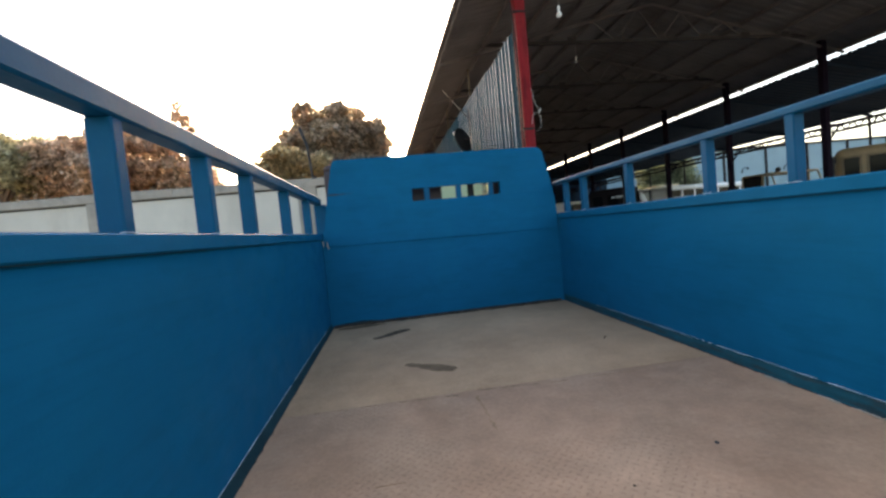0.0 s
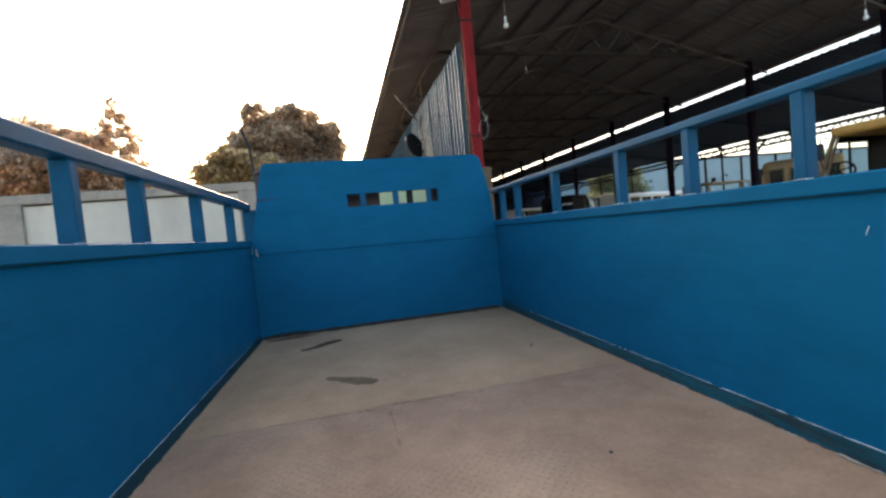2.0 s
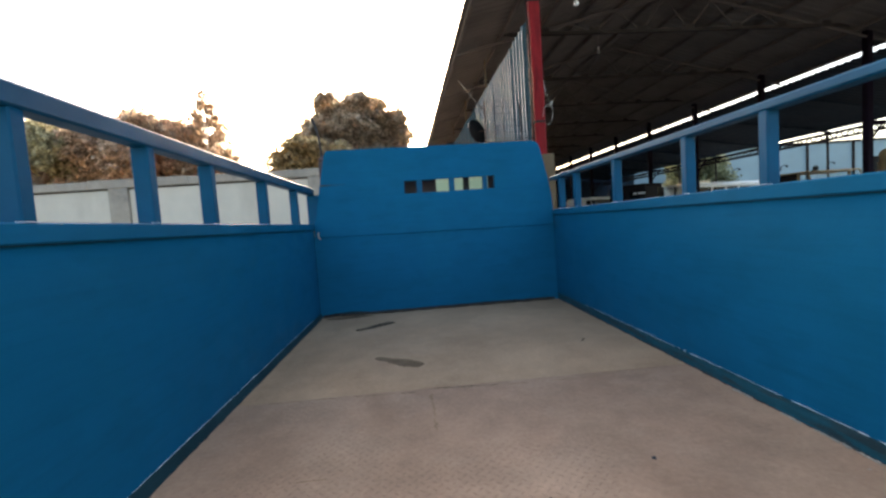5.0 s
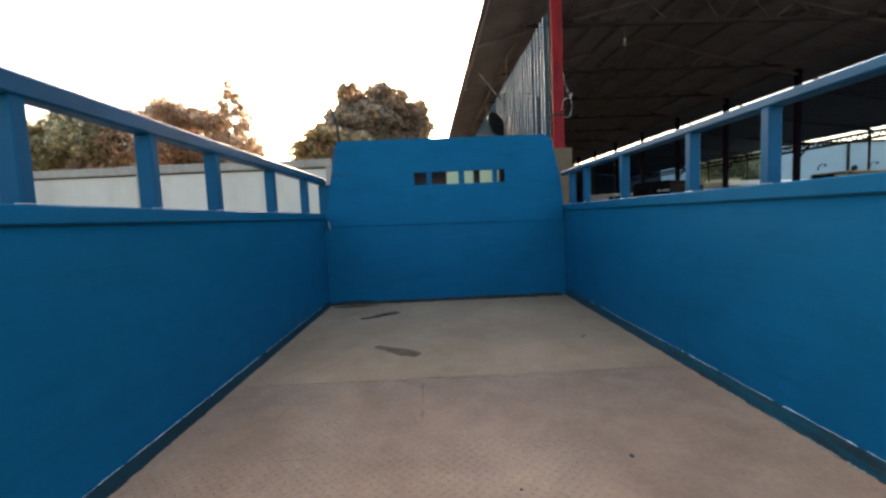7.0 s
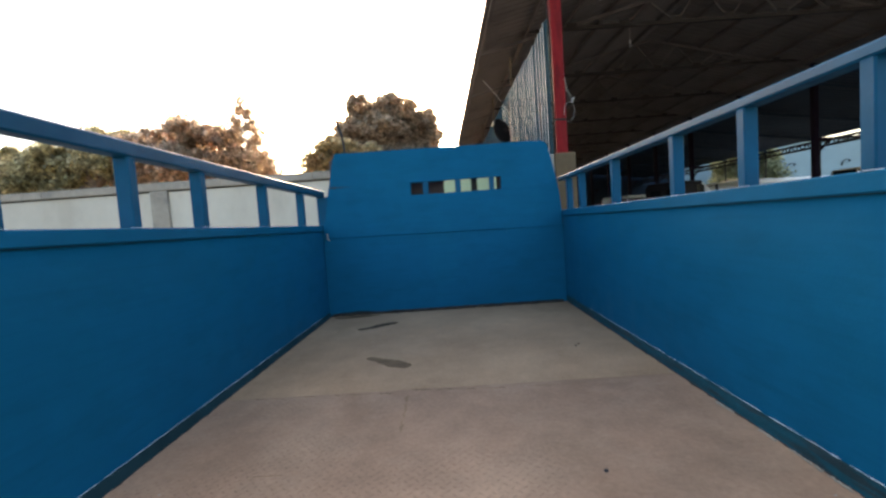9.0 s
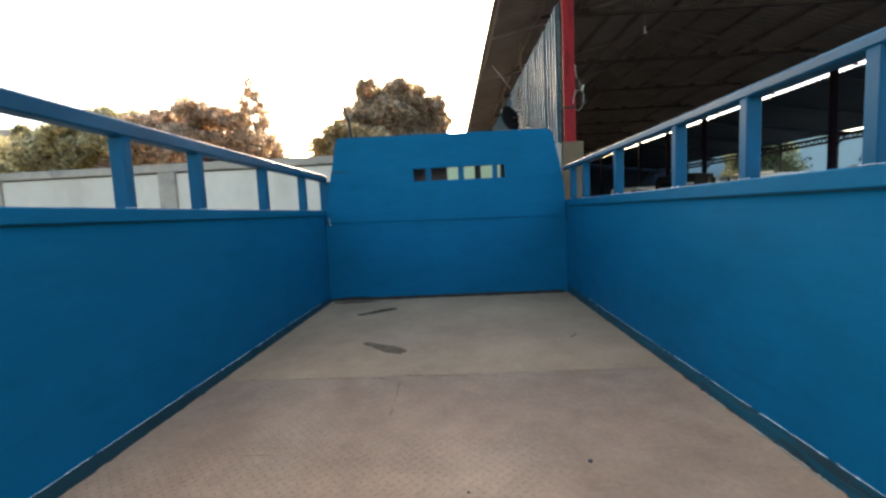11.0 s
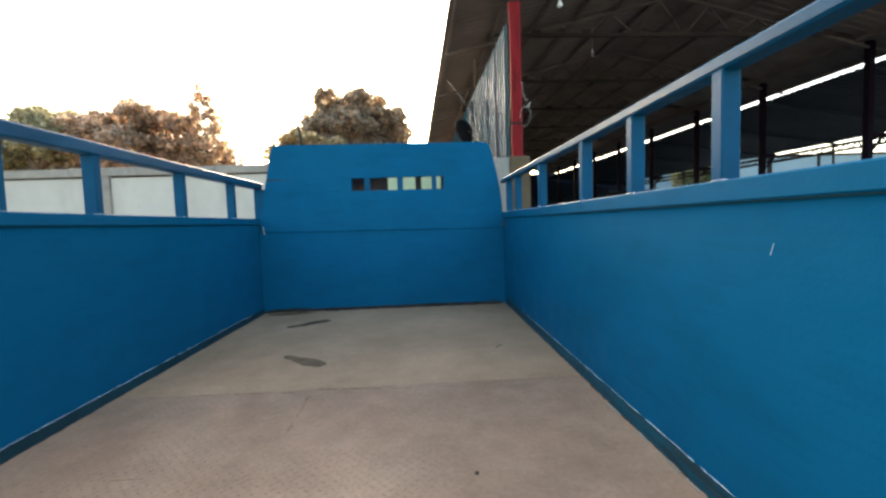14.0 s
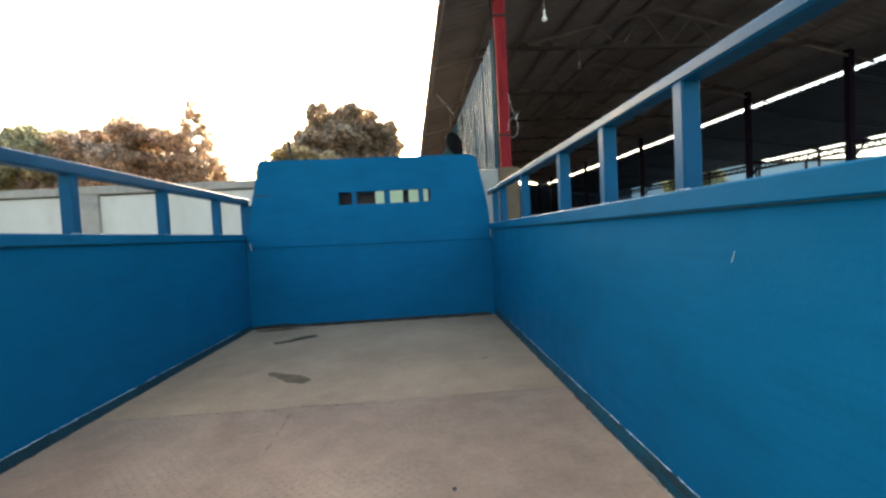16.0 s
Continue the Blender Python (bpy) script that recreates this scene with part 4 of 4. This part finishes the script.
# ---- vehicles under the shed ----
def cab_truck(name, label, x, y, turn, paint, top, length=1.9, width=2.1, glass=None, stack=False, load=True, door=0.68, pillar_paint=None, round_mirror=False, thick=0.14, mirrors=True, open_back=False):
    """A forward-control truck: hollow cab with pillars, panes, mirrors and wheels, and a flat load bed. Faces local +y."""
    h = top - GROUND
    m = Matrix.Translation((x, y, GROUND)) @ pose(0, 0, 0, 0, 0, turn)
    t = thing(name, label, "truck", m=m)
    g = glass or CLEAR
    w = width / 2
    sill, roof = h * 0.60, h - thick
    post = pillar_paint or paint
    lower = part("cab_body", box(-w, w, -length, 0.0, 0.55, sill, 0.05, seg=2), paint, t, m=m)
    part("cab_roof", box(-w + 0.05, w - 0.05, -length + 0.02, -0.30, roof, h, 0.06, seg=3), paint, t, m=m)
    for s in (-1, 1):
        part("pillar", tube(((s * (w - 0.05), -0.03, sill - 0.02), (s * (w - 0.08), -0.36, roof + 0.05)), 0.03, 6), post, t, m=m)
        part("pillar", tube(((s * (w - 0.05), -door, sill - 0.02), (s * (w - 0.09), -door, roof + 0.05)), 0.05, 6), post, t, m=m)
        part("side_window", box(s * (w - 0.07) - 0.004, s * (w - 0.07) + 0.004, -door + 0.02, -0.2, sill, roof, 0.0), g, t, m=m)
        if open_back and s < 0:
            part("side_window", box(s * (w - 0.07) - 0.004, s * (w - 0.07) + 0.004, -length + 0.05, -door - 0.02, sill, roof, 0.0), g, t, m=m)
        else:
            part("quarter_panel", box(s * (w - 0.07) - 0.02, s * (w - 0.07) + 0.02, -length + 0.05, -door, sill - 0.02, roof + 0.02, 0.01), DARK_PAINT if glass is None else paint, t, m=m)
        if round_mirror:
            own = bmesh.new()
            bmesh.ops.create_uvsphere(own, u_segments=12, v_segments=8, radius=0.085)
            part("mirror", own, BLACK, t, m=m @ Matrix.Translation((s * (w + 0.02), -0.02, h + 0.06)))
            part("mirror_arm", tube(((s * (w - 0.08), -0.25, roof + 0.02), (s * (w + 0.02), -0.02, h + 0.03)), 0.02, 5), BLACK, t, m=m)
        elif mirrors:
            arm = part("mirror", box(s * (w + 0.16) - 0.03, s * (w + 0.16) + 0.03, 0.02, 0.14, sill + 0.12, roof - 0.02, 0.02), BLACK, t, m=m)
            part("mirror_arm", tube(((s * (w - 0.04), -0.06, roof - 0.08), (s * (w + 0.16), 0.08, roof - 0.04)), 0.014, 5), BLACK, arm, m=m)
        for wy in ((-0.75, -3.9) if load else (-0.5, 0.5 - length)):
            o = part("wheel", tube(((s * (w - 0.28), wy, 0.48), (s * w, wy, 0.48)), 0.48, 20), BLACK, t, "black rubber tyre", m=m)
            part("rim", tube(((s * (w - 0.2), wy, 0.48), (s * (w + 0.01), wy, 0.48)), 0.26, 14), LAMP_GREY, o, m=m)
    part("back_panel", box(0.15 if open_back else -w + 0.03, w - 0.03, -length, -length + 0.04, sill - 0.02, roof + 0.03, 0.01), paint, t, m=m)
    if not load:
        for x0, x1 in ((-w + 0.22, -0.1), (0.1, w - 0.22))[1 if open_back else 0:]:
            part("rear_window", box(x0, x1, -length - 0.006, -length - 0.001, sill + 0.18, roof - 0.1, 0.002), DARK_GLASS, t, "dark rear window pane", m=m)
    part("windscreen", prism(((-w + 0.14, sill), (w - 0.14, sill), (w - 0.2, roof), (-w + 0.2, roof)), -0.16, -0.15), g, t, m=m)
    wheel = bmesh.new()
    ring = [(-0.45 + 0.2 * math.cos(a * math.pi / 8), -0.52 + 0.06 * math.sin(a * math.pi / 8), sill + 0.03 + 0.19 * math.sin(a * math.pi / 8)) for a in range(17)]
    part("steering_wheel", tube(ring, 0.016, 6, wheel), BLACK, t, m=m)
    part("seat", box(0.15 if open_back else -0.75, 0.75, -1.35, -1.2, 0.9, sill + 0.32, 0.06, seg=2), DARK_PAINT, t, m=m)
    if stack:
        part("air_intake", tube(((-w - 0.03, -length - 0.1, 0.8), (-w - 0.03, -length - 0.1, h + 0.0)), 0.09, 10), BLACK, t, m=m)
    if load:
        part("load_bed", box(-w, w, -length - 3.2, -length - 0.15, 0.95, 1.1, 0.01), paint, t, m=m)
        for s in (-1, 1):
            part("drop_side", box(s * w - 0.03, s * w + 0.03, -length - 3.2, -length - 0.15, 1.1, 1.55, 0.01), paint, t, m=m)
        part("chassis_rail", box(-0.4, 0.4, -length - 3.2, 0.0, 0.5, 0.75, 0.01), BLACK, t, m=m)
    return t


PALE_YELLOW = material("pale_yellow_vehicle_paint", (0.68, 0.55, 0.32), rough=0.5, vary=0.12)
PILLAR_TAN = material("worn_tan_pillar_paint", (0.19, 0.125, 0.07), rough=0.5, vary=0.15)
yt = cab_truck("yellow_truck", "yellow truck with an open-windowed cab parked in the shed", 7.55, 1.24, 0, YELLOW, 1.705, length=2.3, door=1.45, pillar_paint=PILLAR_TAN, mirrors=False)
part("cab_lining", box(7.20, 8.45, 0.88, 0.90, 0.55, 1.58, 0.01), DARK_PAINT, yt, "dark inner lining of the cab")
part("cab_lining", box(6.62, 7.195, 0.88, 0.90, 1.48, 1.58, 0.005), DARK_PAINT, yt, "dark inner lining of the cab")
part("window_post", box(6.80, 6.845, 0.86, 0.878, 0.6, 1.58, 0.006), BLACK, yt)
part("quarter_light_bar", tube(((6.56, 1.02, 0.95), (6.60, 0.84, 1.60)), 0.018, 6), PILLAR_TAN, yt)
ring = [(6.84 + 0.17 * math.cos(q * math.pi / 10), 0.93 + 0.02 * math.sin(q * math.pi / 10), 1.12 + 0.10 * math.sin(q * math.pi / 10)) for q in range(21)]
wheel = part("steering_wheel", tube(ring, 0.016, 6), BLACK, yt, "black steering wheel")
part("spoke", tube(((6.70, 0.93, 1.10), (6.84, 0.94, 1.12), (6.98, 0.93, 1.15)), 0.014, 6), BLACK, wheel)
part("dashboard", box(6.62, 8.3, 0.95, 1.12, 0.5, 1.02, 0.02), BLACK, yt, "dark dashboard")
mirror = part("mirror", box(6.40, 6.46, 0.93, 1.02, 1.26, 1.50, 0.02), BLACK, yt, "black wing mirror")
part("mirror_arm", tube(((6.43, 0.97, 1.48), (6.44, 0.97, 1.56), (6.58, 0.95, 1.58)), 0.010, 6), BLACK, mirror)
part("mirror_arm", tube(((6.43, 0.97, 1.28), (6.44, 0.97, 1.18), (6.56, 1.02, 1.15)), 0.010, 6), BLACK, mirror)


def tan_cab():
    """An old rounded cab with two dark rear windows, an air intake, wheels and a chassis."""
    m = Matrix.Translation((12.81, 7.09, GROUND)) @ pose(0, 0, 0, 0, 0, -48.7)
    t = thing("tan_truck", "tan truck with a rounded cab and a black air intake", "truck", m=m)
    body = part("cab_body", box(0.0, 1.95, 0.0, 1.7, 0.6, 3.02, 0.20, seg=5), TAN_PAINT, t, m=m, smooth=True)
    for x0, x1 in ((0.14, 0.53), (0.66, 1.34), (1.48, 1.80)):
        w = part("rear_window", box(x0 + 0.03, x1 - 0.03, -0.012, 0.02, 2.22, 2.72, 0.012, seg=2), DARK_GLASS, body, "dark rear window pane", m=m)
        rim = [(x0, 2.19), (x1, 2.19), (x1, 2.75), (x0, 2.75), (x0, 2.19)]
        part("window_seal", tube([(px, -0.004, pz) for px, pz in rim], 0.022, 6), PILLAR_TAN, body, m=m)
    part("air_intake", tube(((-0.10, -0.05, 0.9), (-0.10, -0.05, 2.62)), 0.07, 10), BLACK, t, m=m)
    part("intake_cap", tube(((-0.10, -0.05, 2.62), (-0.10, -0.05, 2.80)), 0.11, 10), BLACK, t, m=m)
    part("chassis_rail", box(0.5, 1.45, -3.6, 1.5, 0.55, 0.8, 0.01), BLACK, t, m=m)
    for x in (0.08, 1.87):
        for y in (0.9, -2.6):
            o = part("wheel", tube(((x - 0.13, y, 0.5), (x + 0.13, y, 0.5)), 0.5, 20), BLACK, t, "black rubber tyre", m=m)
            part("rim", tube(((x - 0.14, y, 0.5), (x + 0.14, y, 0.5)), 0.27, 14), LAMP_GREY, o, m=m)


tan_cab()
cab_truck("tan_van", "small tan van with a wide windscreen parked in the shed", 14.55, 9.55, -175, TAN_PAINT, 1.68, length=1.5, width=2.3, load=False, round_mirror=True, thick=0.06, open_back=True)
dt = cab_truck("dark_truck", "dark old truck with a pale nose parked deep in the shed", 8.2, 10.5, -60, DARK_PAINT, 1.60, length=1.4, width=1.35, glass=DARK_GLASS, load=False)
part("nose_panel", tube(((8.42, 10.2, 1.56), (8.52, 10.1, 1.3), (8.72, 10.0, 0.6)), 0.10, 6, radii=[0.04, 0.10, 0.14]), WHITE_PAINT, dt, "white painted nose panel")
DT = Matrix.Translation((8.2, 10.5, GROUND)) @ pose(0, 0, 0, 0, 0, -60)
for x0, x1 in ((0.24, 0.36), (0.40, 0.63)):
    part("pale_bar", box(x0, x1, -1.418, -1.408, 2.28, 2.335, 0.002), WHITE_PAINT, dt, "small white painted bar", m=DT)
cab_truck("white_truck", "white truck parked deep under the shed roof", 9.35, 16.1, 205, WHITE_PAINT, 1.52, width=1.7, glass=DARK_GLASS)
cab_truck("pale_truck", "pale yellow truck parked beyond the shed", 16.4, 21.9, 62, PALE_YELLOW, 2.20, width=2.5, thick=0.2)

# ---- far side ----
MW = Matrix.Translation((30.4, 28.6, 0)) @ pose(0, 0, 0, 0, 0, -2)
FAR_TOP = 5.22
fw = part("wall_blue_sheet", box(-12.5, 40, 0, 0.08, GROUND, FAR_TOP, 0.0), FENCE_BLUE, m=MW)
tagged(fw, "tall pale blue sheet metal boundary wall", "wall", kind="structure")
part("top_rail", box(-12.5, 40, -0.10, 0.0, FAR_TOP - 0.10, FAR_TOP + 0.06, 0.0), STEEL, fw, "dark steel top rail", m=MW)
for k in range(13):
    u = -9.8 + 3.9 * k
    part("fence_post", box(u - 0.07, u + 0.07, -0.12, -0.002, GROUND, FAR_TOP - 0.05, 0.0), STEEL, fw, m=MW)


def wall_lamp(u, z):
    """A small curved lamp arm on the blue wall."""
    w = thing("wall_lamp", "small dark lamp on a curved arm on the blue wall", "lamp", group="wall lamps", m=MW @ Matrix.Translation((u, -0.02, z)))
    part("arm", tube(((u, 0.0, z - 0.25), (u, -0.10, z), (u + 0.08, -0.25, z + 0.10), (u + 0.22, -0.35, z + 0.06)), 0.03, 6), BLACK, w, m=MW)
    part("shade", tube(((u + 0.22, -0.35, z + 0.08), (u + 0.26, -0.37, z - 0.08)), 0.08, 10, radii=[0.05, 0.10]), BLACK, w, m=MW)
    part("back_plate", box(u - 0.06, u + 0.06, -0.03, -0.002, z - 0.34, z - 0.16, 0.005), BLACK, w, m=MW)


for u in (-4.3, -0.35, 3.6):
    wall_lamp(u, 3.45)


def white_bus():
    """A small bus: body with rounded roof, a band of window panes, a waist line, wheels and bumpers."""
    m = Matrix.Translation((13.6, 15.6, GROUND)) @ pose(0, 0, 0, 0, 0, 18)
    t = thing("white_bus", "white bus with a band of grey windows beyond the shed", "bus", m=m)
    body = part("body", box(0.0, 7.2, 0.0, 2.2, 0.45, 1.95, 0.06, seg=2), WHITE_PAINT, t, m=m)
    part("roof", box(-0.02, 7.22, -0.02, 2.22, 2.62, 2.88, 0.10, seg=4), WHITE_PAINT, t, m=m)
    part("waist_line", box(0.05, 7.15, -0.012, -0.001, 1.55, 1.66, 0.003), FENCE_BLUE, body, "faded blue waist line", m=m)
    for k in range(7):
        x0 = 0.10 + 1.0 * k
        part("window_pillar", box(x0 - 0.08, x0 + 0.02, 0.01, 0.10, 1.93, 2.66, 0.006), WHITE_PAINT, t, m=m)
        part("window_pane", box(x0 + 0.02, x0 + 0.92, 0.04, 0.05, 1.94, 2.64), DARK_GLASS, t, "grey side window pane", m=m)
        part("window_rail", box(x0 + 0.02, x0 + 0.92, 0.025, 0.039, 2.28, 2.31), LAMP_GREY, t, m=m)
    part("window_pillar", box(7.05, 7.18, 0.01, 0.10, 1.93, 2.66, 0.006), WHITE_PAINT, t, m=m)
    part("rear_wall", box(0.0, 0.06, 0.12, 2.1, 1.93, 2.66, 0.006), WHITE_PAINT, t, m=m)
    part("front_wall", box(7.14, 7.19, 0.12, 2.1, 1.93, 2.66, 0.006), WHITE_PAINT, t, m=m)
    part("far_wall", box(0.0, 7.2, 2.14, 2.19, 1.93, 2.66, 0.006), WHITE_PAINT, t, m=m)
    part("bumper", box(-0.1, 0.02, 0.1, 2.1, 0.42, 0.62, 0.03, seg=2), LAMP_GREY, t, m=m)
    part("bumper", box(7.18, 7.3, 0.1, 2.1, 0.42, 0.62, 0.03, seg=2), LAMP_GREY, t, m=m)
    for x in (1.4, 5.8):
        for y in (0.12, 2.08):
            o = part("wheel", tube(((x, y - 0.14, 0.45), (x, y + 0.14, 0.45)), 0.45, 20), BLACK, t, "black rubber tyre", m=m)
            part("rim", tube(((x, y - 0.15, 0.45), (x, y + 0.15, 0.45)), 0.24, 14), LAMP_GREY, o, m=m)


white_bus()
house = thing("far_house", "faded green house with a shallow roof behind the trees", "house", (-31, 26, GROUND))
part("wall", box(-38, -26.5, 24, 32, GROUND, 6.3, 0.02), PLASTER_FAR, house)
part("roof", prism(((-38.6, 6.3), (-25.9, 6.3), (-26.6, 7.4), (-38, 8.4)), 23.5, 32.5), CONCRETE, house)

# ---- trees ----
def crown_mesh(clumps, per_clump, leaf, rng, droop=0.25):
    """Many small bent leaves in uneven clumps, as one mesh."""
    quads = []
    for cx, cy, cz, r in clumps:
        n = max(6, int(per_clump * r * r))
        d = rng.normal(size=(n, 3))
        d /= np.linalg.norm(d, axis=1)[:, None]
        rad = r * rng.random(n) ** 0.42 * rng.uniform(0.85, 1.16, n)
        c = np.array([cx, cy, cz]) + d * rad[:, None] * np.array([1.0, 1.0, 0.88])
        size = (leaf * (0.6 + 0.8 * rng.random(n)))[:, None]
        a = rng.normal(size=(n, 3)) + np.array([0, 0, -droop])
        a /= np.linalg.norm(a, axis=1)[:, None]
        b = np.cross(a, rng.normal(size=(n, 3)))
        b /= np.linalg.norm(b, axis=1)[:, None]
        quads.append(np.stack((c - a * size, c + b * size * 0.42, c + a * size, c - b * size * 0.42), axis=1))
    verts = np.concatenate(quads).reshape(-1, 3)
    faces = np.arange(len(verts)).reshape(-1, 4)
    return verts, faces


def lobed(rng, lobes, tufts=12, small=(0.26, 0.42)):
    """Large leafy lobes, each with smaller tufts round its surface."""
    out = []
    for x, y, z, r in lobes:
        out.append((x, y, z, r))
        for _ in range(tufts):
            d = rng.normal(size=3)
            d /= np.linalg.norm(d)
            q = r * rng.uniform(*small)
            k = r * 1.08 - q * 0.7
            out.append((x + d[0] * k, y + d[1] * k, z + d[2] * k * 0.97, q))
    return out


def tree(name, label, x, y, clumps, leaf_mat, leaf=0.09, per=900, seed=1, trunk=0.2, limbs=None):
    rng = np.random.default_rng(seed)
    t = thing(name, label, "tree", (x, y, GROUND))
    lo = min(c[2] for c in clumps)
    mid = (x + rng.normal() * 0.1, y, (GROUND + lo) / 2 + 0.4)
    head = (x + rng.normal() * 0.15, y, lo + 0.5)
    trunk_ob = part("trunk", tube(((x, y, GROUND - 0.1), (x + 0.02, y, GROUND + 0.5), mid, head), trunk, 10, radii=[trunk * 1.35, trunk, trunk * 0.85, trunk * 0.6]), BARK, t, smooth=True)
    for cx, cy, cz, r in (limbs or clumps):
        bend = ((head[0] + cx) / 2, (head[1] + cy) / 2, (head[2] + cz) / 2 + 0.2 * r)
        part("limb", tube((head, bend, (cx, cy, cz)), 0.05, 6, radii=[trunk * 0.45, trunk * 0.28, 0.015]), BARK, trunk_ob, smooth=True)
    verts, faces = crown_mesh(clumps, per, leaf, rng)
    me = bpy.data.meshes.new("crown")
    off = np.array([x, y, GROUND])
    me.from_pydata((verts - off).tolist(), [], faces.tolist())
    me.materials.append(leaf_mat)
    ob = new("crown", me)
    ob.parent = t
    WORLD[ob] = WORLD[t].copy()
    tagged(ob, kind="stuff")
    return t


def cloud(rng, n, x, y, z, rx, ry, rz, r0, r1):
    """Clumps scattered through a lopsided dome."""
    out = []
    for _ in range(n):
        d = rng.normal(size=3)
        d /= np.linalg.norm(d)
        k = rng.random() ** 0.4
        r = rng.uniform(r0, r1)
        out.append((x + d[0] * rx * k, y + d[1] * ry * k, z + d[2] * rz * k, r))
    return out


rng = np.random.default_rng(11)
# the big domed tree behind the headboard, with a paler bushy tree before it
BT = 14.0
lobes = [(-3.36, BT, 5.93, 0.54), (-2.25, BT, 5.60, 0.80), (-1.62, BT, 5.47, 0.76), (-0.66, BT, 5.14, 0.56), (-0.42, BT, 4.50, 0.50), (-1.25, BT + 0.3, 4.70, 0.80),
         (-2.35, BT - 0.3, 4.70, 0.95), (-3.45, BT, 4.95, 0.80), (-4.10, BT, 4.62, 0.68), (-3.10, BT, 3.80, 1.10), (-1.90, BT, 3.60, 1.10), (-0.75, BT, 3.60, 0.78), (-4.20, BT, 3.60, 0.90),
         (-2.9, BT + 0.4, 5.30, 0.70), (-1.1, BT + 0.3, 5.05, 0.60), (-1.7, BT + 0.2, 4.6, 0.80), (-0.9, BT + 0.2, 4.1, 0.70), (-2.4, BT, 2.6, 1.0)]
tree("mango_tree", "large domed dusty brown-green tree behind the compound wall", -2.5, BT, lobed(rng, lobes), LEAF, 0.085, 2500, 3, 0.32, limbs=lobes)
lobes = [(-4.05, 11.5, 3.85, 0.42), (-4.50, 11.5, 3.62, 0.40), (-4.85, 11.5, 3.25, 0.42), (-3.55, 11.4, 3.80, 0.42), (-4.2, 11.6, 3.2, 0.65), (-3.2, 11.5, 3.35, 0.60), (-2.6, 11.5, 3.55, 0.42), (-4.6, 11.5, 2.6, 0.65),
         (-3.7, 11.5, 2.6, 0.75), (-2.6, 11.5, 2.8, 0.65)]
tree("bushy_tree", "low bushy pale olive tree before the domed tree", -3.7, 11.5, lobed(rng, lobes, 10), LEAF_LIGHT, 0.085, 2000, 4, 0.14, limbs=lobes)
# row of trees behind the compound wall
for i, (x, y, top, w) in enumerate(((-7.45, 9.8, 4.50, 0.85), (-8.45, 9.5, 4.78, 0.95), (-9.75, 9.8, 4.22, 0.75), (-11.05, 9.4, 4.70, 1.15), (-13.2, 9.6, 4.30, 1.5), (-16.2, 10.2, 4.0, 2.0), (-20.0, 11.0, 4.0, 2.3))):
    r2 = np.random.default_rng(20 + i)
    lobes = [(x + w * (-0.9 + 1.8 * k / 4) + r2.uniform(-0.1, 0.1), y + r2.uniform(-0.4, 0.4), top - 0.40 - 0.30 * ((k - 2) / 2) ** 2 + r2.uniform(-0.08, 0.08), r2.uniform(0.36, 0.48)) for k in range(5)]
    lobes += [(x + r2.uniform(-w, w), y + r2.uniform(-0.6, 0.6), r2.uniform(2.0, top - 1.0), r2.uniform(0.5, 0.75)) for _ in range(9)]
    tree("leafy_tree", "dense dusty olive-brown tree behind the compound wall" if i < 3 else "dense dull green tree behind the compound wall", x, y, lobed(r2, lobes, 11, (0.22, 0.42)), LEAF_DARK if i < 3 else LEAF_GREEN, 0.068, 2500, 40 + i, 0.16, limbs=lobes)
# slender pointed tree at the end of the row
px = -6.20
cone = []
r3 = np.random.default_rng(5)
for k in range(430):
    a = (k / 429) ** 0.6
    z = 5.22 - a * 3.4
    w = min(0.03 + 0.47 * a * 3.4, 1.0)
    turn = r3.uniform(0, 2 * math.pi)
    rad = w * r3.uniform(0.25, 1.0) ** 0.7
    cone.append((px + rad * math.cos(turn), 9.5 + rad * math.sin(turn) * 0.8, z + r3.uniform(-0.12, 0.12), r3.uniform(0.06, 0.12) + 0.05 * a))
tree("pointed_tree", "slender pointed tree with sparse leaves", px, 9.5, cone, LEAF_DARK, 0.05, 3000, 9, 0.045, limbs=cone[::6])
r4 = np.random.default_rng(8)
tree("green_tree", "grey-green leafy tree by the blue wall", 20.3, 24.9, cloud(r4, 52, 20.3, 24.9, 2.5, 2.0, 1.2, 2.0, 0.5, 0.95), LEAF_FRESH, 0.11, 900, 12, 0.14)
arm = thing("iron_rod", "thin dark iron rod with a bent top on the compound wall", "rod", (-1.66, 3.77, WTOP - 0.02))
part("upright", tube(((-1.675, 3.77, WTOP - 0.02), (-1.69, 3.77, 2.15), (-1.715, 3.77, 2.44)), 0.022, 6), BLACK, arm)
part("bent_end", tube(((-1.715, 3.77, 2.435), (-1.76, 3.77, 2.58), (-1.81, 3.77, 2.74)), 0.026, 6), BLACK, arm)
part("base_plate", box(-1.70, -1.61, 3.73, 3.81, WTOP - 0.012, WTOP + 0.012, 0.002), BLACK, arm)
